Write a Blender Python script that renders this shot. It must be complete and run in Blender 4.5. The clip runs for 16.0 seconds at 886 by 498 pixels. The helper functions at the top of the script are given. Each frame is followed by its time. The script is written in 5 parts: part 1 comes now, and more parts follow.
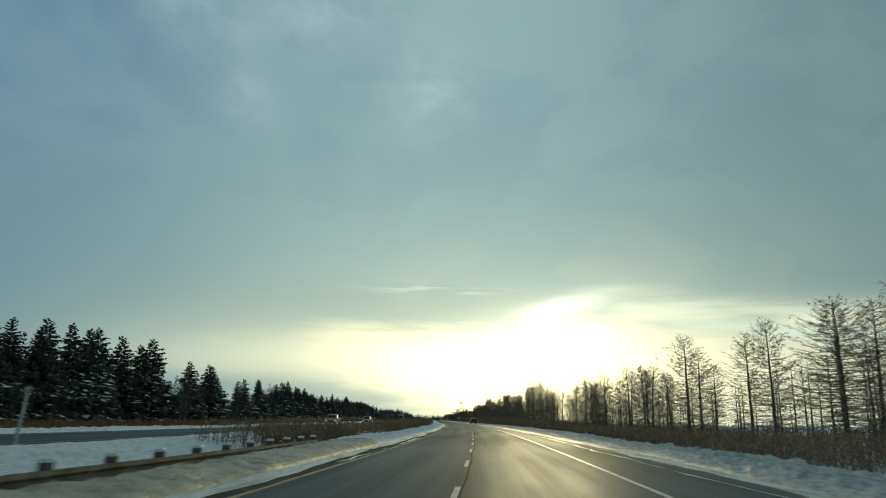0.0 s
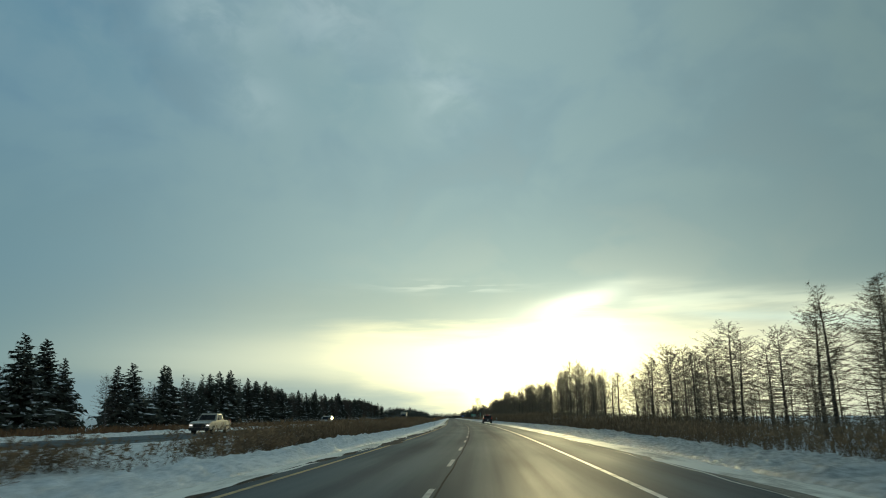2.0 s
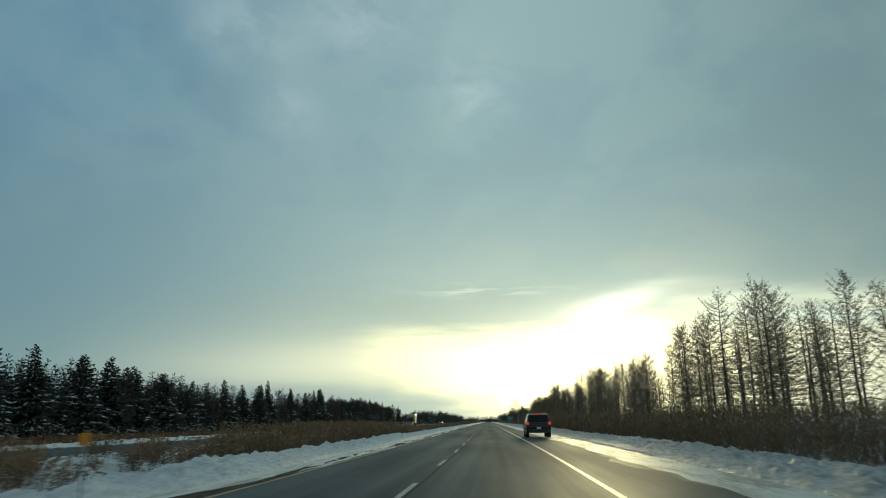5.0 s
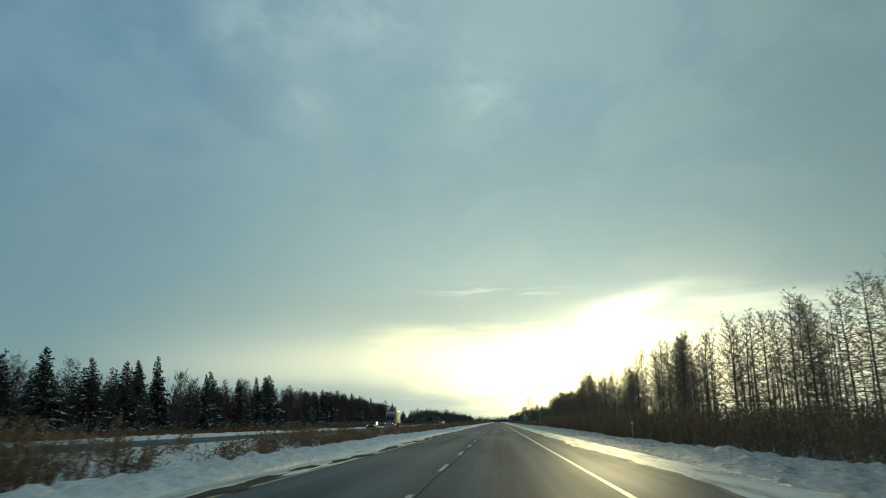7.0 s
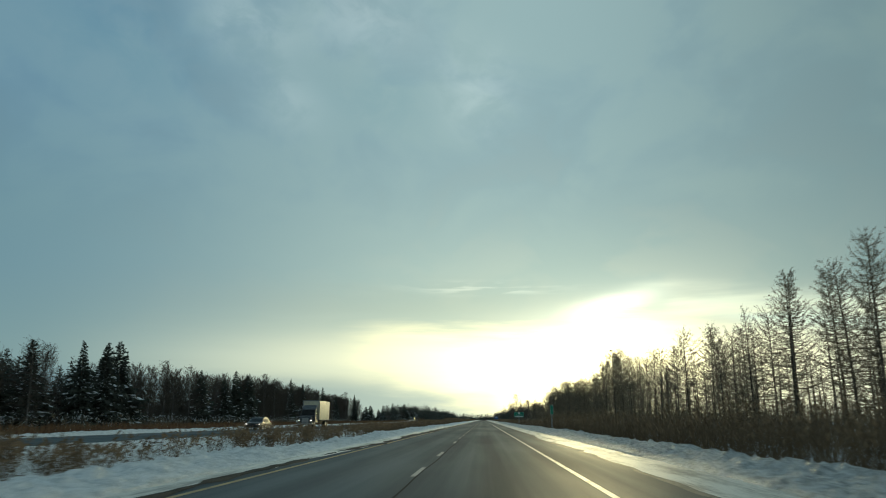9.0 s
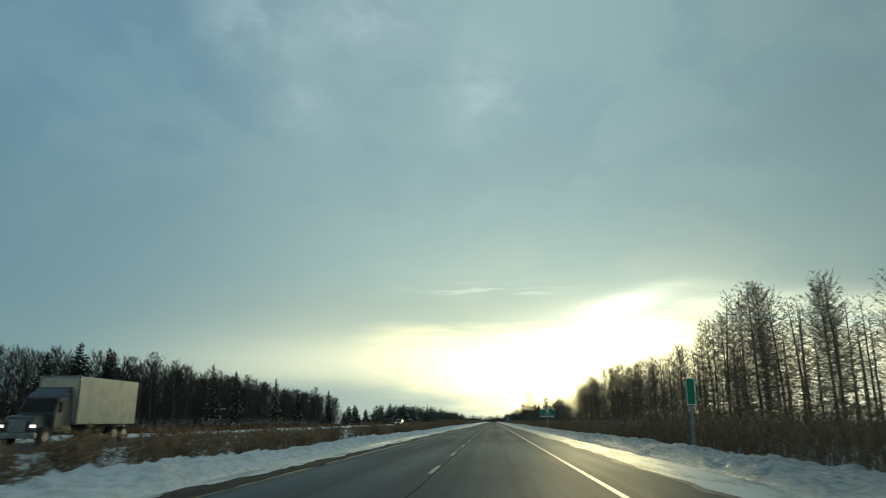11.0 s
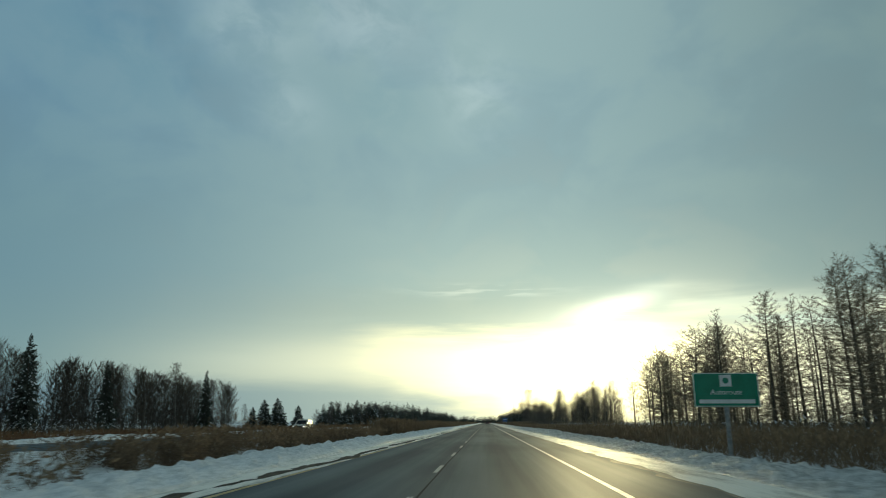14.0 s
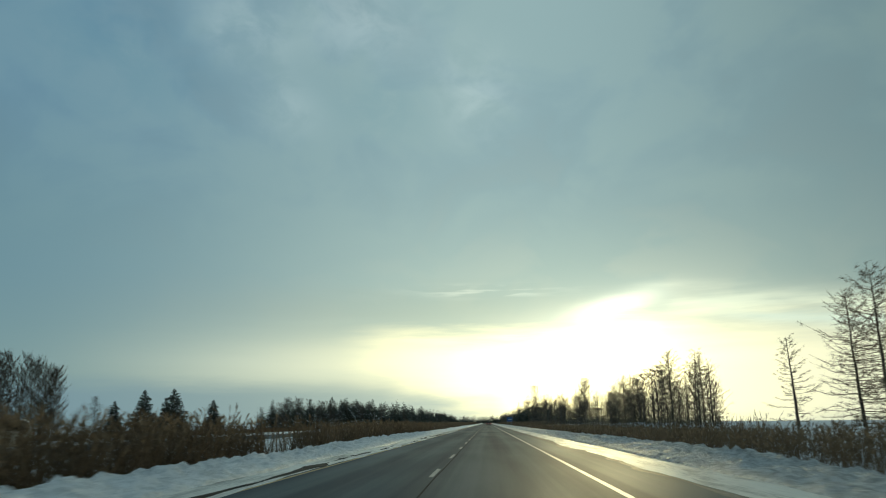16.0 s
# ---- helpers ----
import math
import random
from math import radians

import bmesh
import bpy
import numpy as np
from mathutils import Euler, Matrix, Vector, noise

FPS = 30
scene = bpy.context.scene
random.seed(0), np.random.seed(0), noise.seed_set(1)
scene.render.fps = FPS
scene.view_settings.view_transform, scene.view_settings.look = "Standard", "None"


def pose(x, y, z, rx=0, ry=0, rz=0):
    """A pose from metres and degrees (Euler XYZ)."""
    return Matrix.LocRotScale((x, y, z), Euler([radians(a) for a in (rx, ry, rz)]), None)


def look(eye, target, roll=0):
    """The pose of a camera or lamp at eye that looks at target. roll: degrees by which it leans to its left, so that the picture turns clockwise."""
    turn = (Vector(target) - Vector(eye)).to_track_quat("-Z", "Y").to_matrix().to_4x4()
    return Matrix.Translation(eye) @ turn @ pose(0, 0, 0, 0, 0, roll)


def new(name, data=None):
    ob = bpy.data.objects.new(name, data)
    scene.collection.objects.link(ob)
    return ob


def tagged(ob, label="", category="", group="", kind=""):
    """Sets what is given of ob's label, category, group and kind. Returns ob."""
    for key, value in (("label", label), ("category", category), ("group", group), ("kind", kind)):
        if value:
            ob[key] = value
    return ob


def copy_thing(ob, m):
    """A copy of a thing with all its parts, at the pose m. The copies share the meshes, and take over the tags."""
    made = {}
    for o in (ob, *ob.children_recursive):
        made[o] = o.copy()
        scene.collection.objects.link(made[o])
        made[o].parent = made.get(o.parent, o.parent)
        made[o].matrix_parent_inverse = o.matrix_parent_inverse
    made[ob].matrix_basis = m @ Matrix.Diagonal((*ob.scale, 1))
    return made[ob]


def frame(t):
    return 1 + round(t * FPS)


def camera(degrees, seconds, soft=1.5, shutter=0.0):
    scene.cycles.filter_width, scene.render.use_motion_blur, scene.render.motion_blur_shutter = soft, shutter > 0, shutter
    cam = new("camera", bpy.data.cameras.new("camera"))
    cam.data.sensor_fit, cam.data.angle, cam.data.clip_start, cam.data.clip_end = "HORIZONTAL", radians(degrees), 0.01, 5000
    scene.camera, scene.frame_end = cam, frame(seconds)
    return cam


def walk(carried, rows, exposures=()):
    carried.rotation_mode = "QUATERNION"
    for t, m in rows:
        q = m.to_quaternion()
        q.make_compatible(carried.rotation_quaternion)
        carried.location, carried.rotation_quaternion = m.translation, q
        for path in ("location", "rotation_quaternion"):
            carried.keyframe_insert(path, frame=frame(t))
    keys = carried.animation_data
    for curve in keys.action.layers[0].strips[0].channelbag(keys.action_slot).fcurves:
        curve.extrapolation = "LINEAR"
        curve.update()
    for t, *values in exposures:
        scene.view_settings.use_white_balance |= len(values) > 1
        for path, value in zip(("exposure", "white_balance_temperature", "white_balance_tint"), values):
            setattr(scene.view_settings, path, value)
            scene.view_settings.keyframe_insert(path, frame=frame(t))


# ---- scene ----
# ---- the camera and its drive ----
EYE = 1.25
cam = camera(65.0, 16.0, soft=1.0, shutter=0.2)
# seconds, x, y, tilt, lean, heading
ROWS = [
    (0, -7.60, 0.00, 103.78, 1.18, -0.68),
    (0.5, -6.29, 15.97, 103.80, 0.62, -0.58),
    (1, -5.08, 31.94, 103.88, -0.01, -0.36),
    (1.5, -3.93, 47.89, 103.74, -0.09, 0.12),
    (2, -2.82, 63.87, 103.63, -0.32, 0.46),
    (2.5, -1.72, 79.95, 103.79, -0.24, 0.88),
    (3, -0.77, 96.05, 103.78, -0.39, 1.38),
    (3.5, -0.06, 112.02, 103.75, -0.43, 1.91),
    (4, 0.54, 128.03, 103.59, -0.64, 2.38),
    (4.5, 1.03, 144.29, 103.82, -0.69, 2.89),
    (5, 1.41, 160.64, 103.96, -0.85, 3.41),
    (7.5, 1.57, 242.58, 103.94, -0.32, 4.41),
    (8, 1.54, 258.99, 103.81, -0.21, 4.10),
    (8.5, 1.54, 275.35, 103.92, 0.12, 3.71),
    (9, 1.58, 291.78, 103.75, 0.37, 3.31),
    (11.5, 1.55, 374.07, 103.90, 0.04, 4.12),
    (12, 1.45, 390.54, 103.79, -0.01, 3.97),
    (12.5, 1.35, 406.94, 103.90, 0.16, 3.86),
    (13, 1.29, 423.23, 103.87, 0.19, 3.68),
    (13.5, 1.28, 439.51, 103.82, 0.29, 3.61),
    (14, 1.32, 455.76, 103.99, 0.01, 3.45),
    (14.5, 1.36, 472.00, 104.01, -0.02, 3.58),
    (15, 1.38, 488.09, 104.22, -0.27, 3.54),
    (15.5, 1.37, 504.03, 104.28, -0.18, 3.59),
    (16, 1.37, 520.00, 104.04, -0.44, 3.43),
]


def ride(t, x, y, tilt, lean, heading):
    """The pose of the camera: lean turns about its own line of sight."""
    return pose(x, y, EYE, tilt, 0, heading) @ pose(0, 0, 0, 0, 0, lean)


walk(cam, [(r[0], ride(*r)) for r in ROWS], [(0, 0.0), (4.5, 0.03), (7.5, 0.10), (12.5, 0.10), (14, 0.05), (16, 0.04)])

# ---- world, sun and exposure ----
SUN_AZ, SUN_EL = 9.0, 6.4

world = bpy.data.worlds.new("sky")
scene.world = world
world.use_nodes = True


class Nodes:
    """A small writer of node trees."""

    def __init__(self, tree):
        self.tree = tree
        tree.nodes.clear()

    def add(self, kind):
        return self.tree.nodes.new(kind)

    def plug(self, value, socket):
        if isinstance(value, bpy.types.NodeSocket):
            self.tree.links.new(value, socket)
        elif isinstance(value, (tuple, list)) and len(value) == 3 and socket.type == "RGBA":
            socket.default_value = (*value, 1)
        else:
            socket.default_value = value

    def math(self, op, a, b=0.0, c=None, clamp=False):
        n = self.add("ShaderNodeMath")
        n.operation, n.use_clamp = op, clamp
        self.plug(a, n.inputs[0])
        self.plug(b, n.inputs[1])
        if c is not None:
            self.plug(c, n.inputs[2])
        return n.outputs[0]

    def ramp(self, v, lo, hi, a=0.0, b=1.0, smooth=True):
        n = self.add("ShaderNodeMapRange")
        n.interpolation_type = "SMOOTHSTEP" if smooth else "LINEAR"
        for s, x in zip(n.inputs, (v, lo, hi, a, b)):
            self.plug(x, s)
        return n.outputs[0]

    def mix(self, f, a, b, mode="MIX"):
        n = self.add("ShaderNodeMix")
        n.data_type, n.blend_type = "RGBA", mode
        self.plug(f, n.inputs[0])
        self.plug(a, n.inputs[6])
        self.plug(b, n.inputs[7])
        return n.outputs[2]

    def noise(self, vec, scale, detail=3.0, rough=0.5, warp=0.0):
        n = self.add("ShaderNodeTexNoise")
        if vec is not None:
            self.plug(vec, n.inputs["Vector"])
        for k, v in (("Scale", scale), ("Detail", detail), ("Roughness", rough), ("Distortion", warp)):
            self.plug(v, n.inputs[k])
        return n.outputs[0]

    def bell(self, v, mid, wide):
        d = self.math("DIVIDE", self.math("SUBTRACT", v, mid), wide)
        return self.math("EXPONENT", self.math("MULTIPLY", self.math("MULTIPLY", d, d), -1.0))

    def join(self, x, y, z):
        n = self.add("ShaderNodeCombineXYZ")
        for s, v in zip(n.inputs, (x, y, z)):
            self.plug(v, s)
        return n.outputs[0]


w = Nodes(world.node_tree)
way = w.add("ShaderNodeTexCoord").outputs["Generated"]
split = w.add("ShaderNodeSeparateXYZ")
w.plug(way, split.inputs[0])
dx, dy, dz = split.outputs
az = w.math("MULTIPLY", w.math("ARCTAN2", dx, dy), 57.2958)
el = w.math("MULTIPLY", w.math("ARCSINE", dz), 57.2958)
# cloud layer, seen in perspective
lift = w.math("ADD", w.math("MAXIMUM", dz, 0.0), 0.16)
sheet = w.join(w.math("DIVIDE", dx, lift), w.math("DIVIDE", dy, lift), 0.7)
big = w.noise(sheet, 1.1, 3.0, 0.5, 0.3)
dome = w.join(w.math("MULTIPLY", az, 0.075), w.math("MULTIPLY", el, 0.105), 1.7)
puffs = w.noise(dome, 1.3, 4.0, 0.5, 0.35)
cloud = w.math("ADD", w.math("MULTIPLY", big, 0.25), w.math("MULTIPLY", puffs, 0.75))
pale = w.ramp(cloud, 0.38, 0.64)
middle = w.bell(az, 1.0, 27.0)
west = w.mix(w.ramp(el, 13.0, 25.0), (0.133, 0.250, 0.296), (0.129, 0.249, 0.326))
sides = w.mix(w.ramp(az, -30.0, 25.0), west, (0.144, 0.230, 0.240))
deck = w.mix(middle, sides, (0.272, 0.405, 0.424))
nishita = w.add("ShaderNodeTexSky")
nishita.sky_type, nishita.sun_disc = "NISHITA", False
nishita.sun_elevation, nishita.sun_rotation = radians(SUN_EL), radians(SUN_AZ)
clear = w.mix(1.0, nishita.outputs[0], (0.08, 0.08, 0.08), "MULTIPLY")
deck = w.mix(w.ramp(pale, 0.35, 0.0, 0.0, 0.03), deck, clear)
tone = w.ramp(pale, 0.0, 1.0, 0.96, 1.03)
high_up = w.ramp(el, 10.0, 22.0)
tone = w.math("ADD", w.math("MULTIPLY", tone, high_up), w.math("SUBTRACT", 1.0, high_up))
# away from the sunset the deck turns darker and bluer
deck = w.mix(w.ramp(dy, 0.45, -0.35), deck, (0.226, 0.318, 0.336))
dusk = w.math("MULTIPLY", w.ramp(dy, -0.4, 0.5, 0.9, 1.0), w.ramp(el, 36.0, 75.0, 1.0, 0.72))
tone = w.math("MULTIPLY", tone, dusk)
deck = w.mix(1.0, deck, w.join(tone, tone, tone), "MULTIPLY")
puff_tint = w.mix(w.math("MULTIPLY", w.ramp(pale, 0.35, 1.0), high_up), (0.955, 0.985, 1.01), (1.02, 1.02, 1.0))
deck = w.mix(1.0, deck, puff_tint, "MULTIPLY")
# the open slit under the cloud deck, round the low sun
flat = w.join(w.math("MULTIPLY", az, 0.062), w.math("MULTIPLY", el, 0.55), 3.4)
wisp = w.noise(flat, 1.6, 5.0, 0.55, 0.2)
wave = w.math("MULTIPLY", w.math("SUBTRACT", wisp, 0.5), 3.6)


def glow(base, amount, tint):
    scaled = w.mix(1.0, w.join(amount, amount, amount), tint, "MULTIPLY")
    return w.mix(1.0, base, scaled, "ADD")


def outline(pairs):
    """A smooth line of elevation over azimuth."""
    total = pairs[0][1]
    for (a0, e0), (a1, e1) in zip(pairs, pairs[1:]):
        total = w.math("ADD", w.ramp(az, a0, a1, 0.0, e1 - e0), total)
    return total


top = w.math("ADD", outline([(-22, 5.5), (-13, 5.9), (-8, 6.7), (2, 6.7), (6, 6.9), (9, 7.7), (12, 7.7), (15, 6.9), (24, 6.9), (60, 6.5)]), wave)
foot = w.math("ADD", outline([(-22, 4.7), (-13, 4.3), (-9, 3.4), (-5.5, 2.5), (0, 1.3), (3, -0.6)]), w.math("MULTIPLY", wave, 1.1))
soft_edge = w.math("ADD", w.ramp(az, -14.0, 5.0, 2.0, 1.3), w.ramp(az, 12.0, 18.0, 0.0, 1.6))
under = w.ramp(w.math("DIVIDE", w.math("SUBTRACT", el, top), soft_edge), 0.9, -1.0)
over = w.ramp(w.math("SUBTRACT", el, foot), -1.9, 2.0)
slit = w.math("MULTIPLY", w.math("MULTIPLY", under, over), w.ramp(az, -25.0, -2.0))
haze = w.mix(w.ramp(az, -36.0, -8.0), (0.185, 0.300, 0.308), (0.50, 0.56, 0.45))
haze = w.mix(1.0, haze, w.join(dusk, dusk, dusk), "MULTIPLY")
sky = w.mix(w.ramp(el, 11.5, 2.0, 0.0, 0.9), deck, haze)
# a long grey cloud bank over the slit, with a soft ragged edge
shelf = w.math("MULTIPLY", w.bell(w.math("ADD", el, w.math("MULTIPLY", wave, 0.9)), 9.2, 1.7), w.bell(az, -6.0, 18.0))
sky = w.mix(w.math("MULTIPLY", shelf, 0.22), sky, (0.20, 0.27, 0.28))
low = w.math("MULTIPLY", w.ramp(w.math("ADD", el, w.math("MULTIPLY", wave, 0.5)), 3.9, 2.0), w.ramp(az, 3.0, -5.0))
sky = glow(sky, w.math("MULTIPLY", w.math("MULTIPLY", w.bell(w.math("ADD", el, w.math("MULTIPLY", wave, 0.3)), 4.6, 1.7), w.bell(az, -14.0, 13.0)), 0.13), (1.0, 0.95, 0.62))
sky = w.mix(w.math("MULTIPLY", low, 0.85), sky, w.mix(w.ramp(az, -20.0, 0.0), (0.165, 0.275, 0.325), (0.27, 0.38, 0.40)))
warm = w.mix(w.bell(az, 14.0, 24.0), (0.66, 0.70, 0.54), (0.95, 0.93, 0.66))
open_sky = w.mix(w.bell(az, 5.0, 13.0), warm, (1.95, 1.74, 0.90))
sky = w.mix(w.math("MULTIPLY", slit, w.math("ADD", w.math("MULTIPLY", w.bell(az, 7.0, 27.0), 0.78), 0.22)), sky, open_sky)


# light scattered by the thin cloud in front of the sun
tilted = w.math("ADD", el, w.math("MULTIPLY", w.math("SUBTRACT", az, SUN_AZ + 1.0), -0.16))
ring = w.math("MULTIPLY", w.bell(az, SUN_AZ - 0.5, 9.0), w.bell(tilted, SUN_EL - 0.3, 3.4))
sky = glow(sky, w.math("MULTIPLY", ring, 0.5), (1.0, 0.95, 0.66))
broad = w.math("MULTIPLY", w.bell(az, SUN_AZ - 4.0, 23.0), w.bell(el, SUN_EL - 1.0, 10.0))
sky = glow(sky, w.math("MULTIPLY", broad, 0.28), (1.0, 1.0, 0.42))
# an oblique bright rent in the cloud just over the sun
slant = w.math("SUBTRACT", w.math("ADD", el, w.math("MULTIPLY", wave, 0.15)), w.math("MULTIPLY", w.math("SUBTRACT", az, 9.0), 0.22))
rent = w.math("MULTIPLY", w.bell(az, 10.4, 3.2), w.bell(slant, 8.75, 0.75))
sky = glow(sky, w.math("MULTIPLY", rent, 0.75), (1.0, 0.96, 0.68))
# thin bright cloud edges above the slit
thread = w.math("MULTIPLY", w.bell(w.math("ADD", el, w.math("MULTIPLY", wave, 0.35)), 10.5, 0.38), w.bell(az, 0.5, 5.0))
sky = glow(sky, w.math("MULTIPLY", w.math("MULTIPLY", thread, w.ramp(w.noise(flat, 4.0, 2.0), 0.42, 0.62)), 0.22), (1.0, 0.96, 0.72))
# ragged cream streaks with pale gaps to the sunward side
frayed = w.math("ADD", w.math("ADD", el, w.math("MULTIPLY", w.math("SUBTRACT", az, 13.0), 0.10)), w.math("MULTIPLY", wave, 0.45))
streaks = w.math("MULTIPLY", w.ramp(az, 11.0, 16.0), w.ramp(w.noise(flat, 1.8, 3.0, 0.5), 0.30, 0.60, 0.25, 1.0))
sky = glow(sky, w.math("MULTIPLY", w.math("MULTIPLY", w.bell(frayed, 9.5, 1.0), streaks), 0.30), (1.0, 0.98, 0.62))
sky = glow(sky, w.math("MULTIPLY", w.math("MULTIPLY", w.bell(frayed, 8.3, 0.5), w.ramp(az, 16.0, 23.0)), 0.12), (0.35, 0.85, 1.0))
# a few pale puffs and a bluer gap in the deck
for a0, e0, wide_a, wide_e, gain in ((-21, 30.5, 4, 2.5, 0.075), (-11, 32, 5, 3, 0.07), (-0.5, 26.5, 3.2, 3.5, 0.07), (-30, 28, 8, 5, -0.02), (-17, 25, 3, 2, 0.05), (-9, 26, 5, 3, -0.025)):
    spot = w.math("MULTIPLY", w.bell(az, a0, wide_a), w.bell(w.math("ADD", el, w.math("MULTIPLY", az, 0.12)), e0 + 0.12 * a0, wide_e))
    spot = w.math("MULTIPLY", spot, w.ramp(w.noise(dome, 3.2, 4.0, 0.55, 0.4), 0.34, 0.66, 0.2, 1.4))
    sky = glow(sky, w.math("MULTIPLY", spot, gain), (1.0, 1.02, 0.95) if gain > 0 else (1.0, 0.85, 0.5))
back = w.add("ShaderNodeBackground")
w.plug(sky, back.inputs[0])
back.inputs[1].default_value = 1.0
w.plug(back.outputs[0], w.add("ShaderNodeOutputWorld").inputs[0])

sun = new("sun", bpy.data.lights.new("sun", "SUN"))
sun.data.energy, sun.data.angle, sun.data.color = 0.5, radians(8), (1.0, 0.86, 0.42)
away = Vector((math.sin(radians(SUN_AZ)) * math.cos(radians(SUN_EL)), math.cos(radians(SUN_AZ)) * math.cos(radians(SUN_EL)), math.sin(radians(SUN_EL))))
sun.matrix_world = look(away * 100, (0, 0, 0))

# ---- materials ----
def surface(name, dark, light, scale=1.0, rough=(0.6, 0.8), bump=0.0, bump_scale=20.0, coords="Object", stretch=(1, 1, 1), lo=0.35, hi=0.65, metal=0.0, vary=0.0, fine=9.0, specular=0.5, deep=0.05, sheer=0.0):
    """Two colours mixed by noise at two scales, with a fine relief."""
    m = bpy.data.materials.new(name)
    m.use_nodes = True
    n = Nodes(m.node_tree)
    source = n.add("ShaderNodeTexCoord").outputs[coords]
    mapping = n.add("ShaderNodeMapping")
    n.plug(source, mapping.inputs[0])
    mapping.inputs["Scale"].default_value = stretch
    vec = mapping.outputs[0]
    coarse = n.noise(vec, scale, 4.0, 0.55)
    grain = n.noise(vec, scale * fine, 3.0, 0.6)
    both = n.math("ADD", n.math("MULTIPLY", coarse, 0.65), n.math("MULTIPLY", grain, 0.35))
    f = n.ramp(both, lo, hi)
    colour = n.mix(f, dark, light)
    if vary:
        rnd = n.add("ShaderNodeObjectInfo").outputs["Random"]
        isl = n.add("ShaderNodeNewGeometry").outputs["Random Per Island"]
        amount = n.math("ADD", n.math("MULTIPLY", n.math("ADD", rnd, isl), vary), 1.0 - vary)
        colour = n.mix(1.0, colour, n.join(amount, amount, amount), "MULTIPLY")
    bsdf = n.add("ShaderNodeBsdfPrincipled")
    n.plug(colour, bsdf.inputs["Base Color"])
    n.plug(n.ramp(grain, 0.3, 0.7, rough[0], rough[1]), bsdf.inputs["Roughness"])
    bsdf.inputs["Metallic"].default_value = metal
    bsdf.inputs["Specular IOR Level"].default_value = specular
    if bump:
        b = n.add("ShaderNodeBump")
        b.inputs["Strength"].default_value = bump
        b.inputs["Distance"].default_value = deep
        n.plug(n.noise(vec, bump_scale, 4.0, 0.6), b.inputs["Height"])
        n.plug(b.outputs[0], bsdf.inputs["Normal"])
    out = bsdf.outputs[0]
    if sheer:
        leaf, both_ways = n.add("ShaderNodeBsdfTranslucent"), n.add("ShaderNodeMixShader")
        n.plug(colour, leaf.inputs[0])
        both_ways.inputs[0].default_value = sheer
        n.plug(out, both_ways.inputs[1])
        n.plug(leaf.outputs[0], both_ways.inputs[2])
        out = both_ways.outputs[0]
    n.plug(out, n.add("ShaderNodeOutputMaterial").inputs[0])
    return m


def lamp_glass(name, colour, strength):
    m = bpy.data.materials.new(name)
    m.use_nodes = True
    n = Nodes(m.node_tree)
    e = n.add("ShaderNodeEmission")
    n.plug(colour, e.inputs[0])
    e.inputs[1].default_value = strength
    n.plug(e.outputs[0], n.add("ShaderNodeOutputMaterial").inputs[0])
    return m


def asphalt_material():
    """Worn, damp asphalt: long streaks and wheel tracks along the lanes, salt bloom, fine grain."""
    m = bpy.data.materials.new("damp_asphalt")
    m.use_nodes = True
    n = Nodes(m.node_tree)
    uv = n.add("ShaderNodeTexCoord").outputs["UV"]
    sep = n.add("ShaderNodeSeparateXYZ")
    n.plug(uv, sep.inputs[0])
    u, v = sep.outputs[0], sep.outputs[1]
    streak = n.noise(n.join(n.math("MULTIPLY", u, 2.2), n.math("MULTIPLY", v, 0.02), 0.0), 1.0, 5.0, 0.6)
    patch = n.noise(n.join(n.math("MULTIPLY", u, 0.35), n.math("MULTIPLY", v, 0.05), 5.0), 1.0, 3.0, 0.5)
    grain = n.noise(n.join(u, v, 1.0), 45.0, 3.0, 0.7)
    wheel = n.math("COSINE", n.math("MULTIPLY", n.math("SUBTRACT", u, 1.85), 2 * math.pi / 1.85))
    track = n.math("MULTIPLY", wheel, -0.10)
    f = n.math("ADD", n.math("ADD", n.math("MULTIPLY", streak, 0.28), n.math("MULTIPLY", patch, 0.5)), n.math("MULTIPLY", grain, 0.30))
    f = n.ramp(n.math("ADD", f, track), 0.30, 0.80)
    colour = n.mix(f, (0.038, 0.053, 0.062), (0.088, 0.118, 0.132))
    wet = n.ramp(n.math("ADD", n.math("MULTIPLY", streak, 0.4), n.math("MULTIPLY", patch, 0.6)), 0.35, 0.65, 0.62, 0.50)
    spec = 0.05
    bsdf = n.add("ShaderNodeBsdfPrincipled")
    n.plug(colour, bsdf.inputs["Base Color"])
    n.plug(wet, bsdf.inputs["Roughness"])
    bsdf.inputs["Specular IOR Level"].default_value = spec
    b = n.add("ShaderNodeBump")
    b.inputs["Strength"].default_value = 0.25
    b.inputs["Distance"].default_value = 0.01
    n.plug(grain, b.inputs["Height"])
    n.plug(b.outputs[0], bsdf.inputs["Normal"])
    n.plug(bsdf.outputs[0], n.add("ShaderNodeOutputMaterial").inputs[0])
    return m


ASPHALT = asphalt_material()
SNOW = surface("snow", (0.56, 0.585, 0.59), (0.91, 0.915, 0.915), 3.2, (0.36, 0.6), 1.0, 8.0, lo=0.34, hi=0.60, deep=0.16, fine=5.0, specular=0.8)
# darker copy of the snow: the shoulder bank's shade is put into its colour
SHADED_SNOW = surface("ploughed_grey_snow", (0.24, 0.26, 0.265), (0.68, 0.70, 0.705), 4.5, (0.4, 0.65), 1.0, 9.0, lo=0.34, hi=0.62, deep=0.20, fine=5.0)
DIRTY_SNOW = surface("salt_stained_snow", (0.20, 0.16, 0.11), (0.60, 0.52, 0.40), 1.8, (0.4, 0.65), 1.0, 8.0, lo=0.30, hi=0.62, deep=0.16, fine=5.0)
